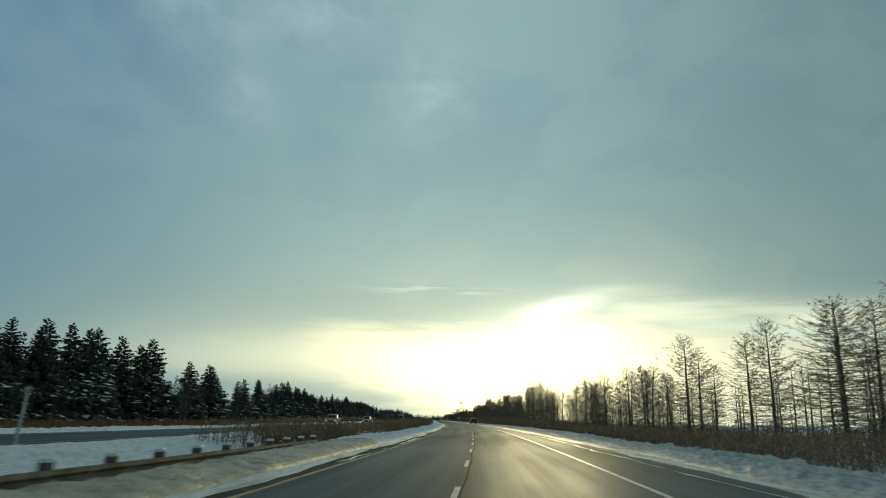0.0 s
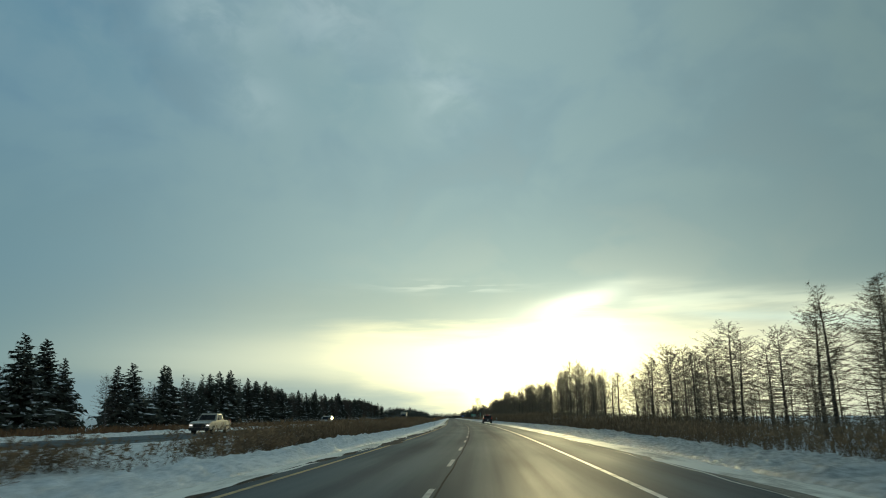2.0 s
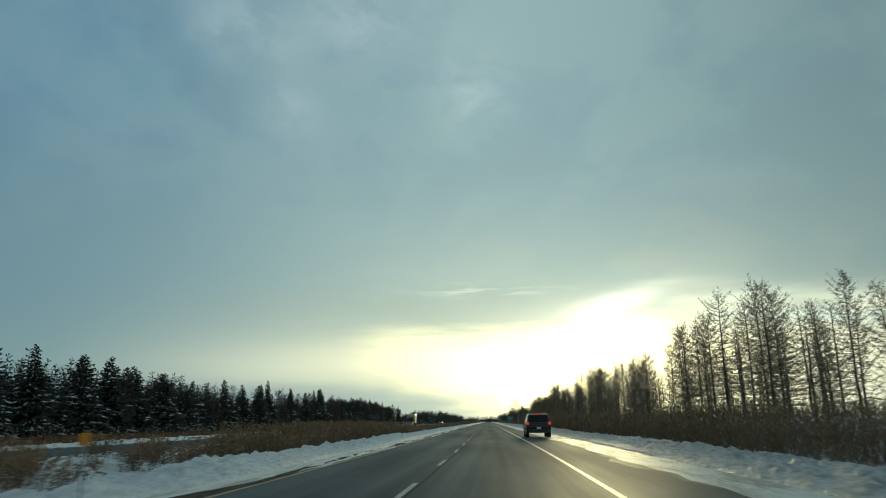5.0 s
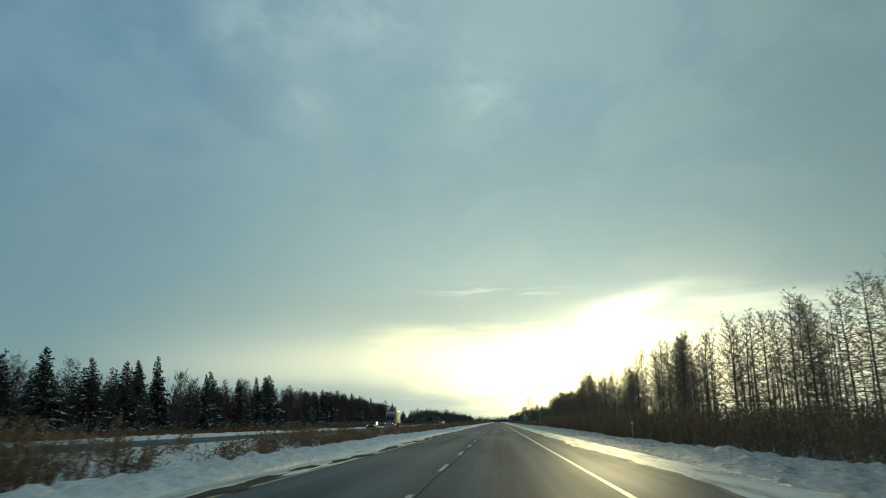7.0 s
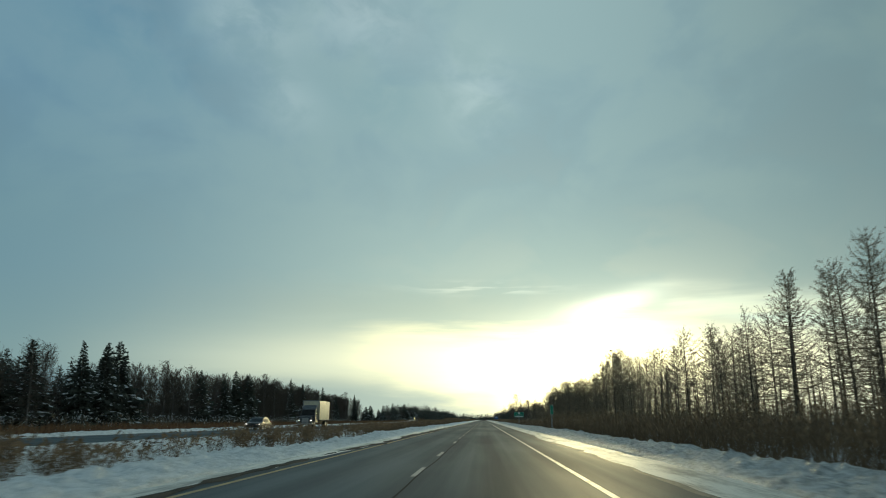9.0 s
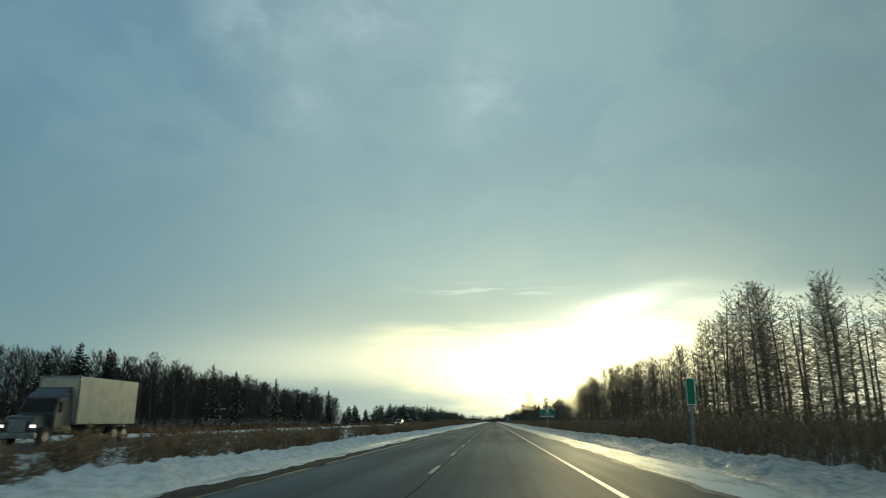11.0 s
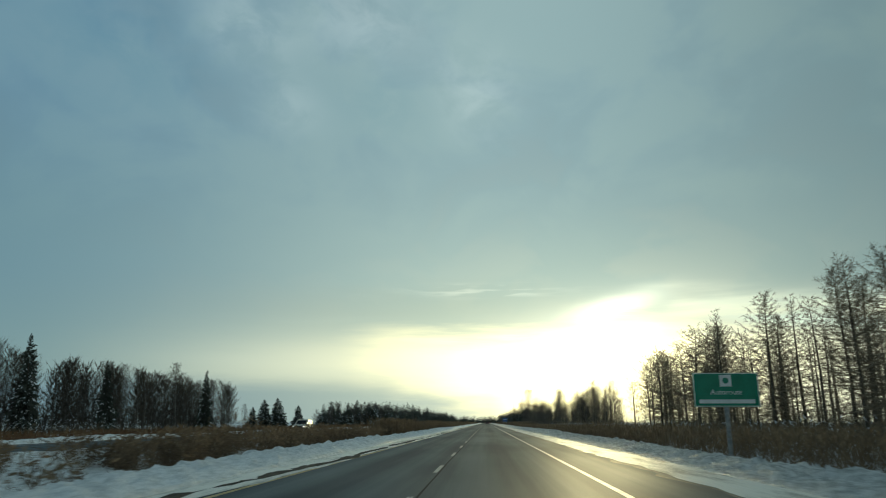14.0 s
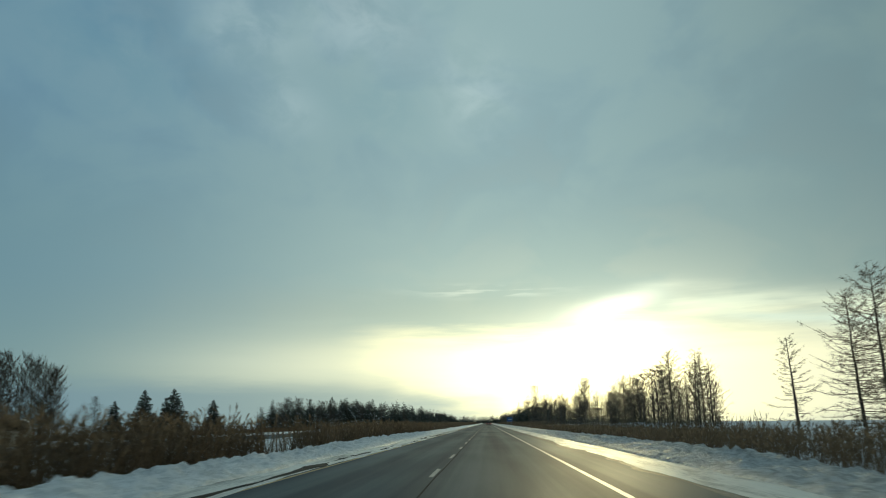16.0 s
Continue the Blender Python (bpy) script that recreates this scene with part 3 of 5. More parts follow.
def larch_parts(seed, limbs=135, forks=11, shoots=8, thick=1.0, fine=0.0085):
    """A bare plantation larch 12 m high: straight trunk, long level limbs that turn up at their ends, short hanging twigs, blunt top."""
    rng = np.random.default_rng(seed)
    trunk, crown = Wood(), Wood()
    bend = rng.normal(size=2) * 0.06
    zs = np.linspace(0, 12, 9)
    wob = rng.normal(size=(9, 2)) * 0.022
    spine = np.stack([bend[0] * (zs / 12) ** 2 * 3 + wob[:, 0], bend[1] * (zs / 12) ** 2 * 3 + wob[:, 1], zs], -1)
    spine[0, :2] = 0
    trunk.tube(spine, (0.145 * (1 - zs / 12.2) ** 0.9 + 0.010) * thick, 7)
    reach = rng.uniform(0.85, 1.15)
    sides = rng.uniform(0.75, 1.2, 6)
    for i in range(limbs):
        h = 0.10 + 0.89 * ((i + rng.uniform(0, 1)) / limbs) ** 0.9
        z = 12 * h
        a = i * 2.4 + rng.uniform(-0.6, 0.6)
        size = reach * sides[int(a / 1.0472) % 6] * np.interp(h, [0.08, 0.2, 0.45, 0.7, 0.88, 0.96, 1.0], [2.6, 3.2, 2.9, 2.2, 1.4, 0.8, 0.3]) * rng.uniform(0.4, 1.12)
        if h < 0.30 and rng.random() < 0.35:
            size *= rng.uniform(0.15, 0.5)
        # low limbs sag a little, upper ones climb
        rise = np.interp(h, [0.1, 0.3, 0.6, 0.85, 0.95, 1.0], [-0.10, 0.02, 0.22, 0.45, 0.8, 1.6]) + rng.normal() * 0.12
        root = np.array([np.interp(z, zs, spine[:, 0]), np.interp(z, zs, spine[:, 1]), z])
        out = np.array([math.cos(a), math.sin(a), 0])
        across = np.array([-out[1], out[0], 0])
        sway = across * rng.normal() * 0.12
        midp = root + 0.5 * size * (out + sway + (0, 0, rise * 0.6 - 0.05))
        tip = root + size * (out + 2 * sway + (0, 0, rise + 0.16))
        r = (0.007 + 0.0085 * size) * thick
        if limbs < 90:
            crown.twig(root, midp, r * 1.5, rng)
            crown.twig(midp, tip, r * 1.0, rng)
        else:
            crown.tube([root, midp, tip], [r * 1.2, r * 0.8, 0.006], 3)
        for j in range(max(2, int(forks * (0.45 + size / 3.2)))):
            f = rng.uniform(0.15, 1.0)
            p = root + (midp - root) * f * 2 if f < 0.5 else midp + (tip - midp) * (f - 0.5) * 2
            d = out * rng.uniform(0.35, 1.0) + across * rng.choice([-1, 1]) * rng.uniform(0.25, 0.8) + np.array([0, 0, rng.normal() * 0.22 + 0.12 + 0.22 * h])
            q = p + d * rng.uniform(0.3, 0.7) * (0.28 + 0.26 * size) * (1.15 - 0.5 * f)
            crown.twig(p, q, fine * 1.25, rng)
            for _ in range(shoots):
                c = p + (q - p) * rng.uniform(0.1, 1.0)
                crown.shoot(c, c + (rng.normal(size=3) * 0.45 + d * 0.5) * rng.uniform(0.15, 0.42), fine, rng)
    top = max(v[2] for v in crown.v)
    for some in (trunk, crown):
        some.v = [np.asarray(v) * (1.0, 1.0, 12.0 / top) for v in some.v]
    return trunk, crown


def broadleaf_parts(seed, thick=1.0, limbs=54, forks=11, shoots=9, fine=0.0095):
    """A bare poplar-like tree 11 m high: steep limbs from low down and a haze of fine twigs."""
    rng = np.random.default_rng(seed)
    trunk, crown = Wood(), Wood()
    zs = np.linspace(0, 10.4, 8)
    wob = np.cumsum(rng.normal(size=(8, 2)) * 0.07, 0)
    spine = np.stack([wob[:, 0] - wob[0, 0], wob[:, 1] - wob[0, 1], zs], -1)
    trunk.tube(spine, (0.095 * (1 - zs / 10.8) + 0.010) * thick, 5)
    for i in range(limbs):
        h = 0.10 + 0.88 * ((i + rng.uniform(0, 1)) / limbs)
        z = 10.4 * h
        a = i * 2.4 + rng.uniform(-0.7, 0.7)
        size = np.interp(h, [0.1, 0.3, 0.55, 0.8, 1.0], [2.0, 2.9, 2.6, 1.7, 0.7]) * rng.uniform(0.6, 1.2)
        out = np.array([math.cos(a), math.sin(a), 0])
        across = np.array([-out[1], out[0], 0])
        root = np.array([np.interp(z, zs, spine[:, 0]), np.interp(z, zs, spine[:, 1]), z])
        rise = np.interp(h, [0, 0.5, 1], [0.35, 0.8, 1.5]) * rng.uniform(0.7, 1.3)
        mid = root + 0.5 * size * (out * 0.72 + (0, 0, rise * 0.42) + across * rng.normal() * 0.1)
        tip = root + size * (out * 0.66 + (0, 0, rise * 0.62) + across * rng.normal() * 0.14)
        r = (0.006 + 0.008 * size) * thick
        if limbs < 40:
            crown.twig(root, tip, r * 1.5, rng)
        else:
            crown.tube([root, mid, tip], [r, r * 0.7, 0.006], 3)
        for _ in range(forks):
            f = rng.uniform(0.12, 1.0)
            p = root + (mid - root) * f * 2 if f < 0.5 else mid + (tip - mid) * (f - 0.5) * 2
            along = (tip - mid) / (np.linalg.norm(tip - mid) + 1e-9)
            d = along * rng.uniform(0.4, 0.9) + across * rng.normal() * 0.38 + np.array([0, 0, rng.uniform(0.0, 0.5)])
            q = p + d * rng.uniform(0.5, 1.1)
            crown.twig(p, q, fine * 1.2, rng)
            for _ in range(shoots):
                c = p + (q - p) * rng.uniform(0.1, 1.0)
                crown.shoot(c, c + (rng.normal(size=3) * 0.26 + d * 0.75 + (0, 0, 0.25)) * rng.uniform(0.3, 0.75), fine, rng)
    top = max(v[2] for v in crown.v)
    for some in (trunk, crown):
        some.v = [np.asarray(v) * (11.0 / top) for v in some.v]
    return trunk, crown


def spruce_parts(seed, boughs=250, snow_share=0.4, broad=1.0, sprays=13):
    """A spruce 12 m high: ragged drooping boughs all the way up, part of them under snow."""
    rng = np.random.default_rng(seed)
    trunk, crown, snow = Wood(), Wood(), Wood()
    lean = rng.normal(size=2) * 0.012
    zs = np.linspace(0, 12, 6)
    trunk.tube([np.array([lean[0] * z, lean[1] * z, z]) for z in zs], 0.16 * (1 - zs / 12.3) + 0.01, 6)
    bulge = rng.uniform(0.82, 1.2, 9)
    lobes = rng.uniform(0, 6.283, 3)
    for i in range(boughs):
        # boughs spiral up the trunk, with no even storeys
        h = 0.03 + 0.965 * (1 - (1 - (i + rng.uniform(0, 1)) / boughs) ** 0.72)
        a = i * 2.4 + rng.uniform(-0.6, 0.6)
        lump = 1 + 0.16 * math.sin(2 * a + lobes[0] + 9 * h) + 0.12 * math.sin(3 * a + lobes[1] - 14 * h)
        s = broad * np.interp(h, np.linspace(0, 1, 9), bulge) * (3.3 * (1 - h) ** 0.80 + 0.05) * lump * rng.uniform(0.62, 1.18)
        z = 12 * h
        out, side = np.array([math.cos(a), math.sin(a), 0]), np.array([-math.sin(a), math.cos(a), 0])
        fall = np.interp(h, [0, 0.5, 0.85, 1], [-0.46, -0.30, 0.0, 1.6]) + rng.normal() * 0.13
        root = np.array([lean[0] * z, lean[1] * z, z])
        mid = root + out * s * 0.55 + np.array([0, 0, fall * s * 0.50])
        tip = root + out * s + np.array([0, 0, fall * s * 0.80 + 0.10 * s])
        wide = 0.17 * s + 0.05
        crown.blade(root, mid + side * wide - (0, 0, 0.14), tip, mid - side * wide - (0, 0, 0.14))
        for j in range(sprays):
            f = rng.uniform(0.15, 1.0)
            p = root + (mid - root) * f * 2 if f < 0.5 else mid + (tip - mid) * (f - 0.5) * 2
            d = out * rng.uniform(0.1, 0.8) + side * rng.normal() * 0.6 + np.array([0, 0, -rng.uniform(0.15, 1.05)])
            g = (0.16 + 0.20 * s) * rng.uniform(0.6, 1.3)
            e = np.cross(d, rng.normal(size=3))
            e = e / np.linalg.norm(e) * (0.065 + 0.045 * s)
            crown.blade(p - e, p + e, p + d * g)
        for _ in range(int(h < 0.8) * rng.binomial(3, min(0.95, max(0.0, snow_share * (1.15 - 1.2 * h))))):
            w = wide * rng.uniform(0.10, 0.42)
            g = rng.uniform(0.25, 0.75)
            c = root + (tip - root) * g + side * rng.normal() * wide * 0.5 + (0, 0, 0.05)
            e = c + (tip - root) * rng.uniform(0.2, 0.45) - (0, 0, 0.10)
            ridge = (c + e) / 2 + (0, 0, 0.10)
            l, r = (c + e) / 2 + side * w - (0, 0, 0.12), (c + e) / 2 - side * w - (0, 0, 0.12)
            for u, v in ((c, l), (l, e), (e, r), (r, c)):
                snow.blade(u, v, ridge)
    return trunk, crown, snow


def tree_thing(name, parts, names, materials, label, category, group):
    ob = thing(name, Matrix(), label, category, group)
    for p, n, m in zip(parts, names, materials):
        tagged(child(n, p.data(n, m), ob), kind="stuff" if n == "snow_load" else "")
    return ob


LARCHES = [larch_parts(1), larch_parts(2, 130, 10), larch_parts(3, 150, 11), larch_parts(4, 120, 9), larch_parts(5, 140, 10), larch_parts(6, 100, 8)]
LEAFY = [broadleaf_parts(11), broadleaf_parts(12)]
for seed in (14, 15, 16):
    tall = larch_parts(seed, 130, 10, 8, 0.9, 0.009)
    for some in tall:
        some.v = [v * (11.0 / 12.0) for v in some.v]
    LEAFY.append(tall)
SPRUCES = [spruce_parts(21, 280, 0.55), spruce_parts(22, 290, 0.40, 0.85), spruce_parts(23, 270, 0.70, 1.08), spruce_parts(24, 280, 0.30, 0.95)]
larch_kinds = [tree_thing("larch_tree", p, ("trunk", "crown"), (BARK, TWIG), "tall bare larch with ragged twigs at the wood's edge", "tree", "trees along the shoulder side") for p in LARCHES]
leafy_kinds = [tree_thing("bare_tree", p, ("trunk", "crown"), (GREY_BARK, GREY_TWIG), "leafless grey tree beyond the oncoming lanes", "tree", "trees along the oncoming side") for p in LEAFY]
spruce_kinds = [tree_thing("spruce_tree", p, ("trunk", "crown", "snow_load"), (BARK, NEEDLES, TREE_SNOW), "dark green spruce with snow on its lower boughs", "tree", "trees along the oncoming side") for p in SPRUCES]
used = set()
dice = np.random.default_rng(77)


def plant(kinds, full, off, y, top, floor, i, lean=0.0, slim=1.0):
    """Stands one tree by the road; the first use of a kind is the tree itself, later ones are copies."""
    ob = kinds[i % len(kinds)]
    tall = top - floor
    s = tall / full
    m = pose(float(road_x(y)) + off, y, floor, dice.normal() * 0.8, lean + dice.normal() * 0.8, 0) @ pose(0, 0, 0, 0, 0, dice.uniform(0, 360))
    m = m @ Matrix.Diagonal((slim * s * dice.uniform(0.9, 1.15), slim * s * dice.uniform(0.9, 1.15), s, 1))
    if ob.name in used:
        copy_thing(ob, m @ Matrix.Diagonal((1 / ob.scale.x, 1 / ob.scale.y, 1 / ob.scale.z, 1)))
    else:
        used.add(ob.name)
        ob.matrix_world = m


def row(text):
    """Pairs of distance along the road and height of the top."""
    return [tuple(float(v) for v in p.split(":")) for p in text.split()]


LEFT_SPRUCE = row("62:11.5 66:12.2 71:11.6 76:12.4 81:11.5 85:12.3 88:11.8 92:13.2 97:13.3 100:12.9 106:13.8 113:13.3 118:12.5 123:14.0 143:11.7 148:11.5 155:11.7 160:9.6 "
                  "175:9.5 180:10.3 190:10.8 193:10.7 212:8.5 217:10.9 222:11.6 227:12.2 234:11.9 244:11.4 258:11.4 271:10.7 280:10.2 256:11.1 262:11.4 270:10.5 279:10.1 292:8.9 311:10.9 "
                  "320:10.2 326:10.2 331:10.9 334:10.6 339:12.3 357:10.4 363:11.3 376:10.7 388:11.8 391:11.5 395:12.3 399:12.9 428:10.4 442:9.6 449:11.6 454:11.3 459:11.5 496:12.4 507:11.7 539:12.0 555:10.1 590:11.0 "
                  "624:4.8 634:6.9 640:5.8 644:7.6 657:6.0")
LEFT_BARE = row("129:7.5 133:8.5 137:10.1 168:8.0 200:5.5 264:10.0 285:10.1 300:9.8 305:10.0 316:10.4 346:11.3 352:10.0 369:10.3 373:11.0 377:10.8 381:10.8 407:10.4 413:11.4 422:11.4 435:10.3 "
                "455:11.0 463:11.8 469:12.5 472:12.4 476:12.0 480:12.1 484:12.0 488:11.6 492:11.8 500:12.0 504:11.8 510:11.6 515:11.8 521:12.0 530:11.0 548:10.4 556:9.5 553:8.4 559:10.4 563:10.7 567:10.8 577:10.4 581:12.1 586:11.9 598:10.2 603:10.4 608:9.5 619:5.5")
RIGHT_LARCH = row("36:10.5 41:11.0 47:10.5 51:11.2 56:11.8 64:11.2 72:10.6 77:8.1 82:9.8 86:12.2 94:8.0 102:10.2 108:10.3 114:10.8 119:10.3 124:9.3 128:8.0 134:11.0 141:9.2 146:9.5 151:9.2 156:10.4 162:11.4 169:9.2 174:7.2 177:8.2 "
                  "193:8.8 197:9.7 206:10.7 211:11.8 216:9.0 222:13.2 229:14.8 237:15.4 247:14.0 253:13.6 257:13.7 267:11.2 276:11.6 284:11.0 288:12.0 292:13.3 296:12.0 301:13.0 304:11.4 307:13.3 313:12.3 321:12.9 325:14.0 334:13.5 338:14.0")
RIGHT_LARCH += row("342:13.0 346:12.7 349:13.6 357:11.8 362:10.8 368:11.3 373:12.6 378:12.6 387:11.2 396:12.1 408:12.0 415:12.4 421:13.3 424:14.4 428:15.2 434:14.7 438:14.6 442:13.4 447:12.2 457:12.2 460:12.2 466:12.0 470:12.1 476:11.7 480:11.8 485:12.3 490:12.0 495:12.6 499:12.2 503:12.5 510:12.6 "
                   "519:12.5 521:13.4 527:12.7 531:12.0 535:12.5 542:13.2 548:11.6 551:12.1 556:11.2 559:11.0 562:11.9 564:11.5 567:11.6 571:10.6 605:8.4 608:9.7 612:10.4 616:10.9 622:8.8 643:9.4 648:9.7 656:9.2 668:9.0")
RIGHT_LARCH += row("328:12.6 330:13.5 336:13.6 345:12.8")
RIGHT_LARCH.sort()
# a second tree stands in each wider space of the plantation
RIGHT_LARCH += [((a + b) / 2, (p + q) / 2 * dice.uniform(0.88, 1.0)) for (a, p), (b, q) in zip(RIGHT_LARCH, RIGHT_LARCH[1:]) if 205 < a < 566 and 3.9 < b - a < 13 or 92 < a < 205 and 5 < b - a < 13]
for i, (y, top) in enumerate(LEFT_SPRUCE):
    plant(spruce_kinds, 12.0, -54 + dice.normal() * 0.7, y, top, -0.37, int(dice.integers(0, 4)), -3.0, 0.58 if 465 < y < 600 else 0.95 if 300 < y < 465 else 1.3 if y > 600 else 1.22)
for i, (y, top) in enumerate(LEFT_BARE):
    plant(leafy_kinds, 11.0, -54 + dice.normal() * 0.9, y, top, -0.37, i, -2.0)
for i, (y, top) in enumerate(RIGHT_LARCH):
    plant(larch_kinds, 12.0, 27 + dice.normal() * 0.9, y, top, -0.52, i * 3 + i // 5, 0.0, 1.15 if y > 600 else 1.05 if 540 < y < 575 else 0.94 if 452 < y < 575 else 0.82 if 205 < y < 575 else 1.32)


lone = tree_thing("larch_tree", larch_parts(7, 66, 9, 7, 1.15, 0.014), ("trunk", "crown"), (BARK, TWIG), "slender sparse bare larch standing alone by the field", "tree", "trees along the shoulder side")
plant([lone], 12.0, 26.9, 580.5, 8.4, -0.52, 0, 0.0, 1.2)
def round_headed(seed):
    """A bare tree whose limbs open out into a broad rounded crown."""
    parts = broadleaf_parts(seed, 1.2, 54, 9, 6, 0.010)
    for some in parts:
        v = np.array(some.v)
        h = np.clip(v[:, 2] / 11.0, 0.0, 1.0)
        v[:, :2] *= (0.9 + 1.0 * h ** 1.5)[:, None]
        v[:, 2] = 11.0 * np.sin(h * 1.5708) ** 0.95
        some.v = list(v)
    return parts


spreading = [tree_thing("bare_tree", round_headed(s), ("trunk", "crown"), (GREY_BARK, GREY_TWIG), "spreading leafless grey tree in the clump by the open field", "tree", "trees along the shoulder side") for s in (54, 55)]
for i, (off, y, top, slim) in enumerate(((27, 626, 9.4, 0.9), (27.5, 631, 9.2, 0.95), (26.5, 636, 8.8, 0.95), (27, 641, 8.4, 0.9), (27, 708, 12.6, 0.6), (28, 716, 12.2, 0.7), (29, 733, 11.0, 0.9), (36, 1030, 27.0, 0.8), (33, 1085, 18.0, 0.9))):
    plant(spreading, 11.0, off, y, top, -0.52, i, 0.0, slim)


def wood(name, sources, places, material_sets, label, wide=1.0):
    """Many trees of a wood joined into one thing, seen behind or beyond those of the edge."""
    verts, faces, slots, n = [], [], [], 0
    rng = np.random.default_rng(len(places))
    prepared = [[(np.array(p.v), p.f) for p in parts] for parts in sources]
    for x, y, z, s in places:
        k = int(rng.integers(0, len(prepared)))
        a, w = rng.uniform(0, 6.283), wide * rng.uniform(0.85, 1.15)
        turn = np.array([[math.cos(a) * w, -math.sin(a) * w, 0], [math.sin(a) * w, math.cos(a) * w, 0], [0, 0, 1]])
        for slot, (v, f) in enumerate(prepared[k]):
            if not len(v):
                continue
            verts.append(v @ turn.T * s + (x, y, z))
            faces += [tuple(i + n for i in q) for q in f]
            slots += [material_sets[k][slot]] * len(f)
            n += len(v)
    mats = [BARK, TWIG, GREY_BARK, GREY_TWIG, NEEDLES, TREE_SNOW]
    me = mesh(name, np.concatenate(verts).tolist(), faces, *mats, slots=slots)
    return tagged(new(name, me), label, "woods", "", "stuff")


def scatter(y0, y1, step, off0, off1, h0, h1, full, floor, seed):
    rng = np.random.default_rng(seed)
    out = []
    for y in np.arange(y0, y1, step):
        yy, off = y + rng.uniform(-0.5, 0.5) * step, rng.uniform(off0, off1)
        out.append((float(road_x(yy)) + off, yy, floor, rng.uniform(h0, h1) / full))
    return out


def second_rows(y0, y1, step, off0, off1, seed):
    """Rows of the plantation behind the edge, about as high as the trees before them."""
    rng = np.random.default_rng(seed)
    edge = sorted(RIGHT_LARCH)
    out = []
    for y in np.arange(y0, y1, step):
        yy, off = y + rng.uniform(-0.5, 0.5) * step, rng.uniform(off0, off1)
        high = np.interp(yy, [p for p, _ in edge], [h for _, h in edge]) + 0.5
        out.append((float(road_x(yy)) + off, yy, -0.45, high * rng.uniform(0.68, 0.93) / 12))
    return out


THIN_LARCH = [larch_parts(s, 58, 5, 3, 1.0, 0.015) for s in (31, 32, 33)]
FAR_LARCH = [larch_parts(s, 36, 3, 1, 1.0, 0.06) for s in (34, 35)]
THIN_SPRUCE = [spruce_parts(s, 120, 0.45, 1.15, 5) for s in (41, 42)]
FAR_SPRUCE = [spruce_parts(s, 60, 0.0, 1.2, 3) for s in (43, 44)]
THIN_LEAFY = [broadleaf_parts(s, 1.2, 34, 6, 3, 0.020) for s in (51, 52)]
FAR_LEAFY = [broadleaf_parts(53, 1.8, 20, 4, 1, 0.07)]
L, B, S = (0, 1), (2, 3), (0, 4, 5)
wood("larch_wood", THIN_LARCH, scatter(26, 92, 1.8, 28.5, 38, 6.5, 9.5, 12, -0.45, 31) + scatter(92, 205, 1.9, 29, 40, 5.5, 8.5, 12, -0.45, 1) + second_rows(222, 400, 1.9, 29, 36, 3) + second_rows(400, 563, 1.25, 29, 35, 4),
     [L, L, L], "rows of bare larches deeper in the plantation")
wood("edge_wood", THIN_LARCH + THIN_LEAFY, scatter(606, 668, 1.3, 26, 30, 6.0, 9.2, 12, -0.45, 4), [L, L, L, B, B], "mixed clump of bare trees beside the open field")
wood("beyond_wood", THIN_LARCH[:1] + THIN_LEAFY, scatter(655, 720, 1.4, 25, 40, 5.0, 10, 12, -0.45, 5) + scatter(720, 900, 1.6, 24, 40, 6, 13, 12, -0.45, 15), [L, B, B], "wood of bare trees beyond the open field", 1.2)
wood("far_larch_wood", FAR_LARCH + FAR_LEAFY + FAR_SPRUCE, scatter(920, 970, 2, 24, 40, 13, 19, 12, -0.45, 16) + scatter(970, 1700, 2.5, 20, 48, 10, 15, 12, -0.45, 6), [L, L, B, S, S], "distant bare woods along the straight road")
wood("closing_wood", FAR_SPRUCE + FAR_LEAFY, [(float(x), float(y), -0.4, float(h)) for x, y, h in zip(np.linspace(-200, 200, 300), dice.uniform(1660, 1760, 300), dice.uniform(0.55, 1.15, 300))], [S, S, B], "low dark wood closing the view at the road's far end", 2.2)
wood("horizon_wood", FAR_SPRUCE[:1] + FAR_LEAFY, [(float(x), float(y), -0.4, float(h)) for x, y, h in zip(dice.uniform(1300, 1700, 70), np.linspace(300, 3400, 70), dice.uniform(0.7, 1.3, 70))] + [(float(-x), float(y), -0.4, float(h)) for x, y, h in zip(dice.uniform(900, 1300, 60), np.linspace(300, 3000, 60), dice.uniform(0.7, 1.2, 60))], [S, B], "thin dark line of trees across the far fields")
wood("spruce_wood", THIN_SPRUCE + THIN_LEAFY[:1], scatter(56, 124, 0.8, -66, -55.5, 9.5, 12.2, 12, -0.37, 7) + scatter(143, 159, 2.2, -62, -55.5, 8.5, 10.5, 12, -0.37, 17) + scatter(188, 196, 2.5, -60, -55, 7, 9, 12, -0.37, 18) + scatter(216, 310, 0.9, -63, -55.5, 9.0, 11.8, 12, -0.37, 8), [S, S, B], "dense spruce wood behind the roadside trees")
wood("mixed_wood", THIN_LEAFY + THIN_SPRUCE, scatter(285, 342, 0.8, -64, -55.5, 8.0, 10.8, 12, -0.37, 9) + scatter(360, 400, 0.7, -64, -55.5, 8.0, 10.8, 12, -0.37, 14), [B, B, S, S], "dense wood of bare trees and spruces behind the roadside trees")
wood("bare_wood", THIN_LEAFY, scatter(400, 440, 0.5, -64, -54.5, 8.5, 11.8, 11.5, -0.37, 19) + scatter(440, 545, 0.5, -63, -54.5, 9.8, 12.6, 11.5, -0.37, 19) + scatter(545, 612, 0.7, -61, -54.5, 9.0, 11.6, 11.5, -0.37, 29), [B, B], "dense wood of leafless trees behind the roadside trees")
